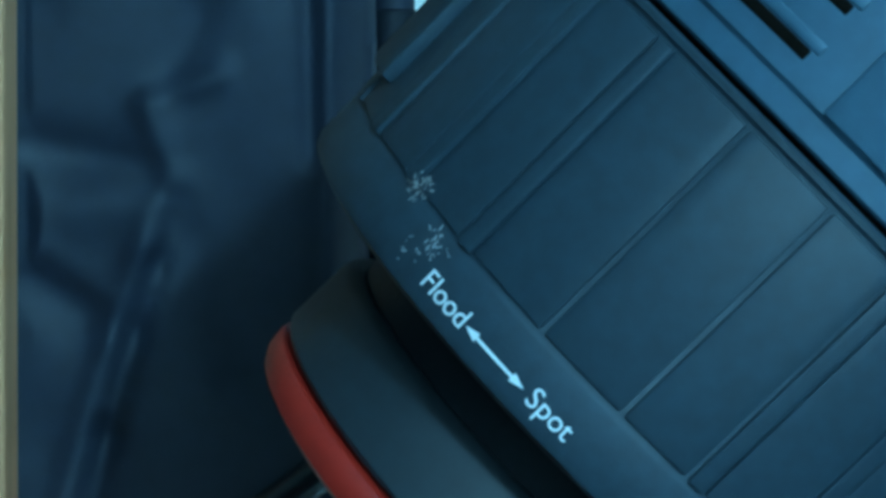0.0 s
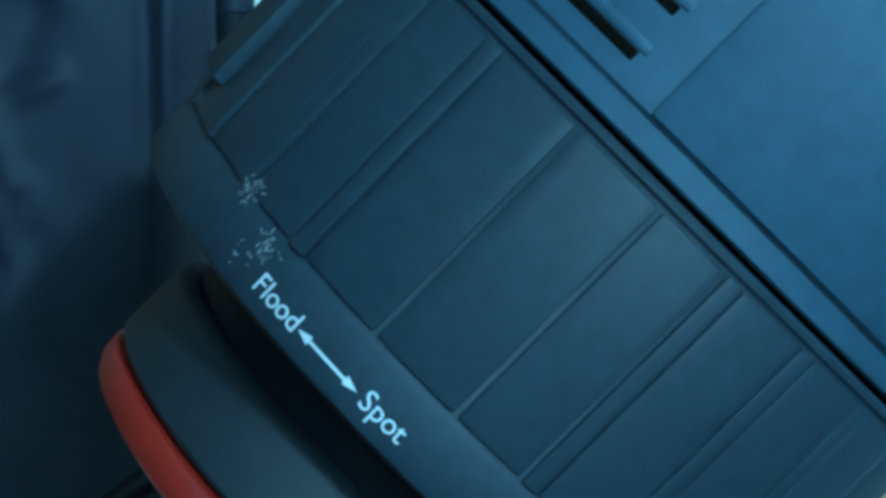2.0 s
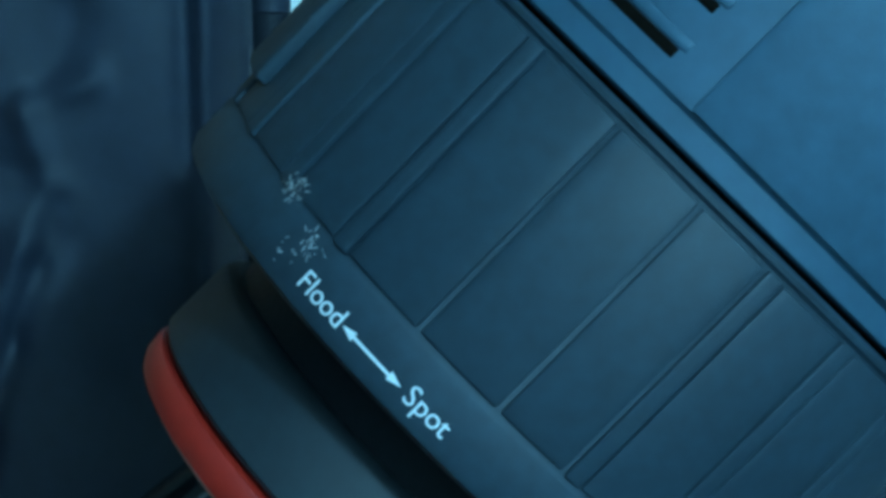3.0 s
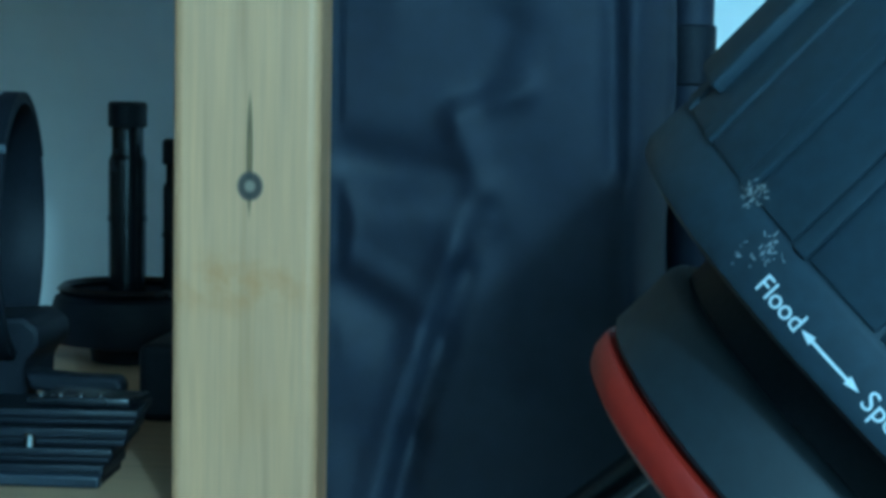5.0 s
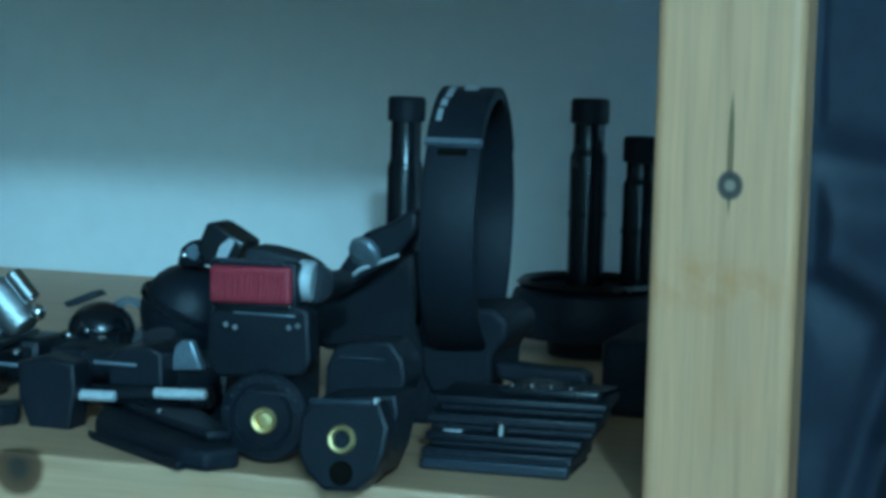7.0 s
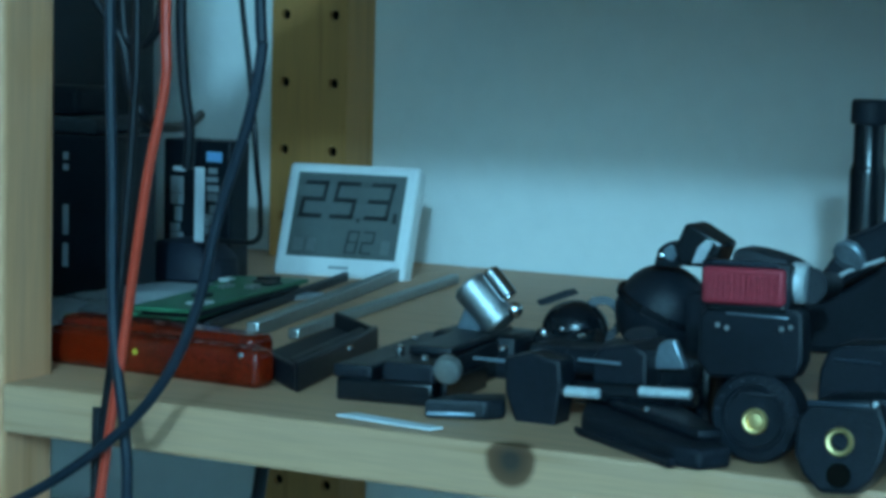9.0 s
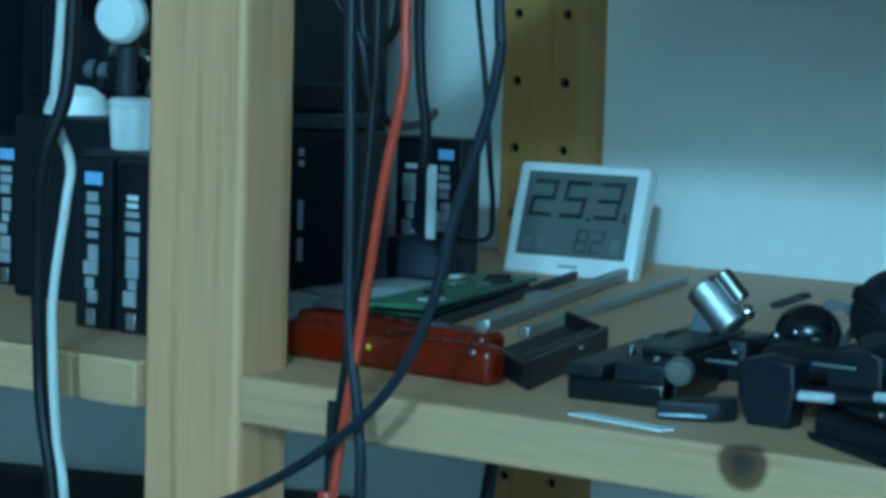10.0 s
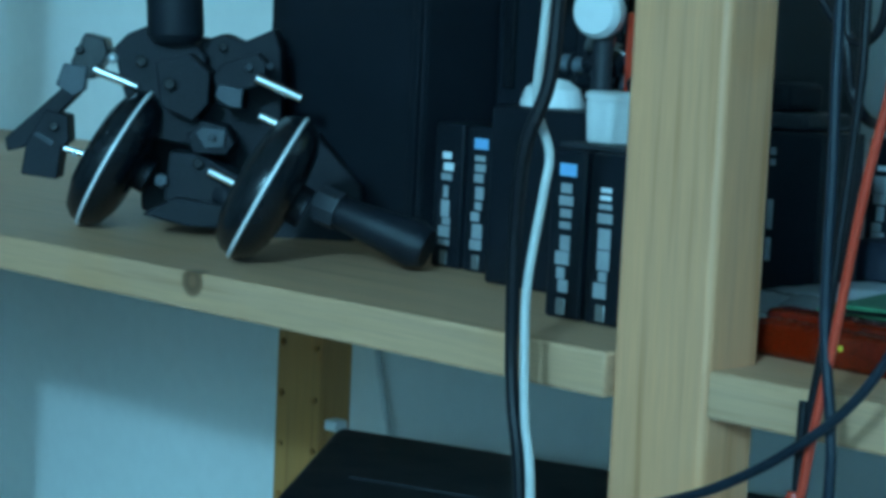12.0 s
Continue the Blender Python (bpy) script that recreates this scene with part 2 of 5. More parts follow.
def box_bm(x0, x1, y0, y1, z0, z1, r=0.001, seg=2, m=None):
    bm = bmesh.new()
    bmesh.ops.create_cube(bm, size=1)
    for v in bm.verts:
        v.co = Vector(((x0 + x1) / 2 + v.co.x * (x1 - x0), (y0 + y1) / 2 + v.co.y * (y1 - y0), (z0 + z1) / 2 + v.co.z * (z1 - z0)))
    if r:
        bmesh.ops.bevel(bm, geom=list(bm.edges), offset=r, segments=seg, affect="EDGES", profile=0.5)
    mark_flat(bm, r)
    if m is not None:
        bm.transform(m)
    return bm


def frame_of(a, b):
    """A matrix that takes the z axis from a to b."""
    a, b = Vector(a), Vector(b)
    return Matrix.Translation(a) @ (b - a).to_track_quat("Z", "Y").to_matrix().to_4x4()


def lathe_bm(profile, m=None, steps=32, arc=360.0, start=0.0):
    """A turned shape round z from (radius, height) pairs; caps where the radius is 0."""
    bm = bmesh.new()
    full = arc >= 359.9
    count = steps if full else steps + 1
    rings = []
    for r, z in profile:
        if r < 1e-6:
            rings.append([bm.verts.new((0, 0, z))])
            continue
        ring = []
        for k in range(count):
            t = radians(start + arc * k / steps)
            ring.append(bm.verts.new((r * math.sin(t), r * math.cos(t), z)))
        rings.append(ring)
    for a, b in zip(rings, rings[1:]):
        for k in range(count if full else count - 1):
            j = (k + 1) % count
            if len(a) == 1 and len(b) > 1:
                bm.faces.new((a[0], b[k], b[j]))
            elif len(b) == 1 and len(a) > 1:
                bm.faces.new((a[k], a[j], b[0]))
            elif len(a) > 1:
                bm.faces.new((a[k], a[j], b[j], b[k]))
    if m is not None:
        bm.transform(m)
    return bm


def rod_bm(a, b, r0, r1=None, edge=0.0006, steps=24):
    r1 = r0 if r1 is None else r1
    h = (Vector(b) - Vector(a)).length
    e = min(edge, r0 * 0.4, h * 0.3)
    return lathe_bm([(0, 0), (r0 - e, 0), (r0, e), (r1, h - e), (r1 - e, h), (0, h)], frame_of(a, b), steps)


def tube_bm(points, r, steps=10, between=10):
    """A cable through points, smoothed."""
    p = [Vector(q) for q in points]
    line = []
    for i in range(len(p) - 1):
        p0, p1, p2, p3 = p[max(i - 1, 0)], p[i], p[i + 1], p[min(i + 2, len(p) - 1)]
        for k in range(between):
            t = k / between
            line.append(0.5 * ((2 * p1) + (p2 - p0) * t + (2 * p0 - 5 * p1 + 4 * p2 - p3) * t * t + (3 * p1 - p0 - 3 * p2 + p3) * t ** 3))
    line.append(p[-1])
    bm = bmesh.new()
    rings = []
    side = Vector((0, 1, 0))
    for i, q in enumerate(line):
        d = (line[min(i + 1, len(line) - 1)] - line[max(i - 1, 0)]).normalized()
        u = d.cross(side)
        u = (u if u.length > 1e-4 else d.cross(Vector((1, 0, 0)))).normalized()
        w = d.cross(u)
        rings.append([bm.verts.new(q + r * (math.cos(2 * math.pi * k / steps) * u + math.sin(2 * math.pi * k / steps) * w)) for k in range(steps)])
    for a, b in zip(rings, rings[1:]):
        for k in range(steps):
            bm.faces.new((a[k], a[(k + 1) % steps], b[(k + 1) % steps], b[k]))
    bm.faces.new(rings[0])
    bm.faces.new(rings[-1][::-1])
    return bm


def slab_bm(corners, z0, z1, r=0.0008):
    """A flat piece with the given outline, between two heights."""
    bm = bmesh.new()
    low = [bm.verts.new((x, y, z0)) for x, y in corners]
    high = [bm.verts.new((x, y, z1)) for x, y in corners]
    bm.faces.new(low[::-1])
    bm.faces.new(high)
    for k in range(len(corners)):
        j = (k + 1) % len(corners)
        bm.faces.new((low[k], low[j], high[j], high[k]))
    bmesh.ops.recalc_face_normals(bm, faces=bm.faces)
    if r:
        bmesh.ops.bevel(bm, geom=list(bm.edges), offset=r, segments=2, affect="EDGES", profile=0.5)
    mark_flat(bm, r)
    return bm


def prism_bm(outline, y0, y1, r=0.001, m=None):
    """A piece with the given outline across (x, z), from a front plane to a back plane."""
    bm = bmesh.new()
    near = [bm.verts.new((x, y0, z)) for x, z in outline]
    rear = [bm.verts.new((x, y1, z)) for x, z in outline]
    bm.faces.new(near)
    bm.faces.new(rear[::-1])
    for k in range(len(outline)):
        j = (k + 1) % len(outline)
        bm.faces.new((near[k], rear[k], rear[j], near[j]))
    bmesh.ops.recalc_face_normals(bm, faces=bm.faces)
    if r:
        bmesh.ops.bevel(bm, geom=list(bm.edges), offset=r, segments=2, affect="EDGES", profile=0.5, clamp_overlap=True)
    mark_flat(bm, r)
    if m is not None:
        bm.transform(m)
    return bm


def ball_bm(c, r, squash=1.0, steps=28):
    ring = [(r * math.sin(math.pi * k / 14), -r * squash * math.cos(math.pi * k / 14)) for k in range(15)]
    ring[0], ring[-1] = (0, -r * squash), (0, r * squash)
    return lathe_bm(ring, Matrix.Translation(c), steps)


def join_bm(*parts):
    out = bmesh.new()
    for b in parts:
        me = bpy.data.meshes.new("tmp")
        b.to_mesh(me)
        b.free()
        out.from_mesh(me)
        bpy.data.meshes.remove(me)
    return out


def text_bm(body, size, m, depth=0.0001):
    c = bpy.data.curves.new("words", "FONT")
    c.body, c.size, c.extrude, c.align_x, c.align_y = body, size, depth, "CENTER", "CENTER"
    c.resolution_u = 3
    ob = bpy.data.objects.new("words", c)
    scene.collection.objects.link(ob)
    dg = bpy.context.evaluated_depsgraph_get()
    me = bpy.data.meshes.new_from_object(ob.evaluated_get(dg))
    bpy.data.objects.remove(ob)
    bpy.data.curves.remove(c)
    bm = bmesh.new()
    bm.from_mesh(me)
    bpy.data.meshes.remove(me)
    bm.transform(m)
    return bm


# ---- the room ----
def setting(name, bm, mat, label=""):
    ob = part(name, bm, mat, None)
    return tagged(ob, label, "", "", "structure")


WALL_Y = 0.46
setting("wall_north", box_bm(-2.6, 1.6, WALL_Y, WALL_Y + 0.12, 0, 2.5, 0), WALL, "pale painted plaster wall behind the shelf")
setting("wall_south", box_bm(-2.6, 1.6, -3.62, -3.5, 0, 2.5, 0), PLASTER)
setting("wall_west", box_bm(-2.72, -2.6, -3.62, WALL_Y + 0.12, 0, 2.5, 0), LOW_BOUNCE)
wall_e = [box_bm(1.6, 1.72, -3.62, -1.4, 0, 2.5, 0), box_bm(1.6, 1.72, -0.4, WALL_Y + 0.12, 0, 2.5, 0), box_bm(1.6, 1.72, -1.4, -0.4, 0, 0.9, 0), box_bm(1.6, 1.72, -1.4, -0.4, 2.0, 2.5, 0)]
setting("wall_east", join_bm(*wall_e), PLASTER)
setting("floor", box_bm(-2.72, 1.72, -3.62, WALL_Y + 0.12, -0.1, 0, 0), FLOOR)
setting("ceiling", box_bm(-2.72, 1.72, -3.62, WALL_Y + 0.12, 2.5, 2.6, 0), PLASTER)

# ---- shelf unit ----
G_SHELF = "boards of the shelf unit"
G_POST = "posts of the shelf unit"


def post(x0, x1, y0, y1, label):
    ob = part("shelf_post", box_bm(x0, x1, y0, y1, 0, 1.95, 0.0032, 3), PINE_UP)
    return tagged(ob, label, "shelf post", G_POST)


post(-0.117, -0.0762, 0.0, 0.022, "pale pine shelf post with a dark round knot")
post(-0.560, -0.514, 0.0, 0.031, "pale pine front post of the shelf unit")
post(-1.330, -1.285, 0.0, 0.031, "pale pine front post of the shelf unit")
post(-2.145, -2.1005, 0.0, 0.031, "pale pine front post of the shelf unit")
post(0.62, 0.664, 0.0, 0.031, "pale pine front post of the shelf unit")


def drilled_post(xc, y0, pitch, gap, z_hole):
    """A back post whose front face has two rows of drilled holes."""
    w, d, r = 0.049, 0.03, 0.0031
    bm = bmesh.new()
    rows = int(1.9 / pitch) - 1
    base = z_hole - pitch * int((z_hole - 0.06) / pitch)

    def quad(*c):
        bm.faces.new([bm.verts.new(q) for q in c])

    lo, hi = base - pitch / 2, base + (rows - 0.5) * pitch
    for side in (-1, 1):
        xa, xb = (xc - w / 2, xc) if side < 0 else (xc, xc + w / 2)
        cx = xc + side * gap / 2
        for k in range(rows):
            cz = base + k * pitch
            za, zb = cz - pitch / 2, cz + pitch / 2
            rim = [(xb, cz), (xb, zb), (cx, zb), (xa, zb), (xa, cz), (xa, za), (cx, za), (xb, za)]
            hole = [(cx + r * math.cos(j * math.pi / 4), cz + r * math.sin(j * math.pi / 4)) for j in range(8)]
            for j in range(8):
                i = (j + 1) % 8
                quad((rim[j][0], y0, rim[j][1]), (rim[i][0], y0, rim[i][1]), (hole[i][0], y0, hole[i][1]), (hole[j][0], y0, hole[j][1]))
                quad((hole[j][0], y0, hole[j][1]), (hole[i][0], y0, hole[i][1]), (hole[i][0], y0 + 0.005, hole[i][1]), (hole[j][0], y0 + 0.005, hole[j][1]))
    xa, xb, yb = xc - w / 2, xc + w / 2, y0 + d
    quad((xa, y0, lo), (xa, y0, hi), (xa, yb, hi), (xa, yb, lo))
    quad((xb, y0, lo), (xb, yb, lo), (xb, yb, hi), (xb, y0, hi))
    quad((xa, yb, lo), (xb, yb, lo), (xb, yb, hi), (xa, yb, hi))
    quad((xa, y0, hi), (xb, y0, hi), (xb, yb, hi), (xa, yb, hi))
    bmesh.ops.remove_doubles(bm, verts=bm.verts, dist=1e-5)
    foot = box_bm(xa, xb, y0, yb, 0, lo, 0)
    ob = part("back_post", join_bm(bm, foot), PINE_BACK, None, "", False)
    tagged(ob, "brown pine back post drilled with two rows of holes", "shelf post", G_POST)
    for side in (-1, 1):
        for k in range(rows):
            cx, cz = xc + side * gap / 2, base + k * pitch
            if 0.78 < cz < 1.2:
                part("hole_bottom", rod_bm((cx, y0 + 0.0028, cz), (cx, y0 + 0.0046, cz), r * 0.99, steps=8), HOLE, ob)


drilled_post(-0.6515, 0.43, 0.0376, 0.0315, 1.0605)
drilled_post(-1.2375, 0.43, 0.0388, 0.0375, 0.833)


def board(x0, x1, y0, z1, label, y1=0.4545):
    ob = part("shelf_board", box_bm(x0, x1, y0, y1, z1 - 0.018, z1, 0.0016, 2), PINE_LONG)
    return tagged(ob, label, "shelf board", G_SHELF)


mid = part("shelf_board", slab_bm([(-0.5135, 0), (-0.1175, 0), (-0.1175, 0.4545), (-0.5602, 0.4545), (-0.5602, 0.0315), (-0.5135, 0.0315)], 0.982, 1.0, 0.0016), PINE_LONG)
tagged(mid, "pale pine shelf board with a dark knot in its edge", "shelf board", G_SHELF)
left = part("shelf_board", slab_bm([(-1.2845, -0.003), (-0.5605, -0.003), (-0.5605, 0.4545), (-1.3300, 0.4545), (-1.3300, 0.0315), (-1.2845, 0.0315)], 0.982, 1.0, 0.0016), PINE_LONG)
tagged(left, "pale pine shelf board holding batteries and clamps", "shelf board", G_SHELF)
board(-2.10, -1.3305, -0.003, 1.0, "pale pine shelf board of the next bay")
board(-0.0757, 0.6195, 0.0, 1.0, "pale pine shelf board under a black bag")
board(-0.5135, -0.1175, 0.0, 1.233, "pale pine upper shelf board")
board(-0.0757, 0.6195, 0.0, 1.60, "pale pine upper shelf board")
board(-1.2845, -0.5605, -0.003, 1.60, "pale pine upper shelf board")
board(-1.2845, -0.5605, -0.003, 0.30, "pale pine lower shelf board")
board(-0.5135, -0.1175, 0.0, 0.60, "pale pine lower shelf board", 0.4)

# ---- lamp head in front of the shelf ----
LAMP_FRONT = Vector((-0.68884, 0.06501, -0.72199)).normalized()
LAMP_U = Vector((0.72352, 0.0, -0.69030)).normalized()
LAMP_V = LAMP_FRONT.cross(LAMP_U).normalized()
LAMP_M = Matrix.Translation((0.0792, -0.1438, 1.0717)) @ Matrix((LAMP_U, LAMP_V, LAMP_FRONT)).transposed().to_4x4()
LAMP_R = 0.074


def on_barrel(angle, s, r):
    """A frame on the barrel: x round it, y along it to the back, z outwards."""
    t = radians(angle)
    out = Vector((math.sin(t), math.cos(t), 0))
    along = Vector((math.cos(t), -math.sin(t), 0))
    back = out.cross(along)
    m = Matrix((along, back, out)).transposed().to_4x4()
    m.translation = out * r + Vector((0, 0, s))
    return LAMP_M @ m


def barrel_patch(a0, a1, s0, s1, r0, r1, bevel=0.0006, steps=6):
    """A piece of the barrel's shell between two angles, two stations and two radii."""
    bm = bmesh.new()
    grid = {}
    for i in range(steps + 1):
        t = radians(a0 + (a1 - a0) * i / steps)
        for j, s in enumerate((s0, s1)):
            for k, r in enumerate((r0, r1)):
                grid[i, j, k] = bm.verts.new((r * math.sin(t), r * math.cos(t), s))
    for i in range(steps):
        for j, k, l, n in ((0, 0, 0, 1), (0, 1, 1, 1), (1, 1, 1, 0), (1, 0, 0, 0)):
            bm.faces.new((grid[i, j, k], grid[i + 1, j, k], grid[i + 1, l, n], grid[i, l, n]))
    for i in (0, steps):
        bm.faces.new((grid[i, 0, 0], grid[i, 0, 1], grid[i, 1, 1], grid[i, 1, 0]))
    bmesh.ops.recalc_face_normals(bm, faces=bm.faces)
    if bevel:
        sharp = [e for e in bm.edges if len(e.link_faces) == 2 and e.calc_face_angle(0) > 0.9]
        bmesh.ops.bevel(bm, geom=sharp, offset=bevel, segments=2, affect="EDGES", profile=0.5)
    bm.transform(LAMP_M)
    return bm


fresnel = thing("spotlight_head", (0.0792, -0.1438, 0.98), "round dark plastic focusing spotlight with a red front cap", "spotlight")
R = LAMP_R
ring_part = part("focus_ring", lathe_bm([(0.052, -0.0478), (R - 0.0006, -0.0478), (R, -0.0472), (R, -0.0462), (R - 0.0006, -0.0455), (R - 0.0006, 0.0028), (R - 0.0002, 0.0034), (R, 0.004), (R, 0.0135), (R - 0.0008, 0.0152), (R - 0.0032, 0.0162), (R - 0.010, 0.0162), (0.052, 0.013)], LAMP_M, 160), LAMP_RING, fresnel, "dark grey ribbed focus ring")
for k in range(-5, 7):
    c = -12.3 + 14.55 * k
    part("grip_pad", barrel_patch(c - 6.6, c + (7.15 if k in (-1, 0) else 4.4), 0.0022, -0.0448, R - 0.002, R + 0.0002, 0.0005), LAMP_RING, ring_part)
    if k in (-1, 0):
        continue
    part("grip_rib", barrel_patch(c + 5.0, c + 7.85, 0.0026, -0.0452, R - 0.002, R + 0.0009 if k < -1 else R + 0.0003, 0.0006, 3), LAMP_RING, ring_part)
shell = part("body_shell", lathe_bm([(0.050, -0.0488), (R - 0.0014, -0.0488), (R - 0.0006, -0.0494), (R - 0.0006, -0.0536), (R + 0.0002, -0.0545), (R + 0.0002, -0.13), (R - 0.004, -0.14), (0.05, -0.15), (0, -0.151)], LAMP_M, 160), LAMP_SHELL, fresnel, "smooth grey-black housing with vents")
part("seam_shadow_gap", lathe_bm([(0.05, -0.0476), (R - 0.0045, -0.0476), (R - 0.0045, -0.0490), (0.05, -0.0490)], LAMP_M, 96), HOLE, fresnel)
part("panel_edge", barrel_patch(-14.1, 75, -0.0546, -0.128, R - 0.002, R + 0.0010, 0.0005, 40), LAMP_SHELL, shell)
for s, a in ((-0.0585, -20.6), (-0.0682, -20.8), (-0.0780, -21), (-0.0878, -21)):
    # slot is a solid near-black strip, its inner shade put into colour
    part("vent_slot", barrel_patch(a - 34, a, s + 0.0002, s - 0.0018, R - 0.003, R + 0.0005, 0.0003, 12), HOLE, shell)
    part("vent_lip", barrel_patch(a - 34, a + 1.2, s - 0.0019, s - 0.0042, R - 0.003, R + 0.0007, 0.0006, 12), LAMP_SHELL, shell)
part("neck", lathe_bm([(0.060, 0.0150), (0.049, 0.0165), (0.0485, 0.0275), (0.050, 0.0290)], LAMP_M, 96), MATT, fresnel)
part("front_barrel", lathe_bm([(0.03, 0.0270), (0.0500, 0.0270), (0.0516, 0.0282), (0.0524, 0.0298), (0.0527, 0.0440), (0.0518, 0.0450), (0.03, 0.0452)], LAMP_M, 128), BARREL, fresnel, "black front barrel")
part("front_cap", lathe_bm([(0.0, 0.0454), (0.0484, 0.0454), (0.0506, 0.0463), (0.0520, 0.0467), (0.0524, 0.0478), (0.0521, 0.0510), (0.0510, 0.0530), (0.0480, 0.0544), (0.02, 0.0552), (0, 0.0554)], LAMP_M, 128), RED_CAP, fresnel, "red silicone front cap")


def curved_words(body, angle, s, size):
    bm = text_bm(body, size, Matrix.Identity(4))
    for v in bm.verts:
        t = angle + math.degrees(v.co.x / R)
        q = on_barrel(t, s, R + 0.00012 + v.co.z * 0.5) @ Vector((0, v.co.y, 0))
        v.co = q
    return bm


def printed(body, angle, s_at, size):
    """Each letter of a word, spaced by its own width."""
    widths = [{"l": 0.24, "t": 0.33, "F": 0.47, "S": 0.48}.get(ch, 0.515) for ch in body]
    total = sum(widths)
    x = -total / 2
    for ch, w in zip(body, widths):
        part("printed_letter", curved_words(ch, angle + math.degrees((x + w / 2) * size / R), s_at, size), INK, ring_part, "", False)
        x += w


printed("Flood", -31.6, 0.0107, 0.0052)
printed("Spot", -11.0, 0.0107, 0.0052)
arrow = bmesh.new()
for a0, a1, w0, w1 in ((-25.9, -16.4, 0.00028, 0.00028), (-26.8, -24.6, 0.00004, 0.0009), (-15.6, -17.8, 0.00004, 0.0009)):
    steps = 6
    prev = None
    for i in range(steps + 1):
        a = a0 + (a1 - a0) * i / steps
        w = w0 + (w1 - w0) * i / steps
        pair = [arrow.verts.new(on_barrel(a, 0.0109 + d, R + 0.00016) @ Vector((0, 0, 0))) for d in (-w, w)]
        if prev:
            arrow.faces.new((prev[0], prev[1], pair[1], pair[0]))
        prev = pair
part("printed_arrow", arrow, INK, ring_part, "white printed double arrow", False)
rng = random.Random(5)
scuffs = bmesh.new()
for ca, cs, n in ((-47.5, 0.0025, 34), (-38.5, 0.0062, 30), (-40.5, 0.0105, 7), (-46, 0.0, 10)):
    for _ in range(n):
        a, s0 = ca + rng.gauss(0, 1.1), cs + rng.gauss(0, 0.0011)
        l, w, tilt = rng.uniform(0.00015, 0.0008), rng.uniform(0.00008, 0.00026), rng.uniform(0, 3.14)
        m = on_barrel(a, s0, R + 0.0009 if s0 < 0.0028 else R + 0.0002) @ Matrix.Rotation(tilt, 4, "Z")
        scuffs.faces.new([scuffs.verts.new(m @ Vector(q)) for q in ((-l, -w, 0), (l * 0.7, -w * 0.4, 0), (l, w, 0), (-l * 0.6, w * 0.8, 0))])
part("scuff_marks", scuffs, SCUFF, ring_part, "pale scuffs on the ring", False)
part("side_rail", barrel_patch(-100, -72, -0.004, -0.0465, R - 0.001, R + 0.0030, 0.0012, 10), LAMP_RING, ring_part)
# the yoke and stand that carry it
part("yoke_bar", box_bm(0.070, 0.090, -0.150, -0.138, 0.955, 0.985, 0.002), BLACK_METAL, fresnel)
part("yoke_plate", rod_bm((0.08, -0.144, 0.975), (0.08, -0.144, 1.004), 0.012), BLACK_METAL, fresnel)
stand = thing("light_stand", (0.08, -0.144, 0), "black steel light stand under the spotlight", "light stand")
part("pole", rod_bm((0.08, -0.144, 0.02), (0.08, -0.144, 0.957), 0.0125), BLACK_METAL, stand)
for k in range(3):
    t = 0.5 + k * 2.094
    part("leg", rod_bm((0.08, -0.144, 0.32), (0.08 + 0.42 * math.cos(t), -0.30 + 0.30 * math.sin(t) - 0.05, 0.012), 0.010), BLACK_METAL, stand)
cross = thing("angled_tube", (0.03, 0.0, 1.0), "glossy black steel tube lying behind the spotlight", "tube")
part("tube", rod_bm((-0.002, -0.062, 1.018), (0.060, -0.010, 1.060), 0.0048), BLACK_METAL, cross)
part("foot", box_bm(0.035, 0.055, -0.018, 0.03, 1.0, 1.06, 0.003), BLACK, cross)

# ---- black nylon bag ----


RIDGE = [(-0.0335, 1.0895), (-0.0405, 1.0720), (-0.0500, 1.0480), (-0.0640, 1.0000)]
VALLEY = [(-0.0330, 1.0870), (-0.0385, 1.0690), (-0.0455, 1.0480), (-0.0530, 1.0200), (-0.0570, 1.0000)]


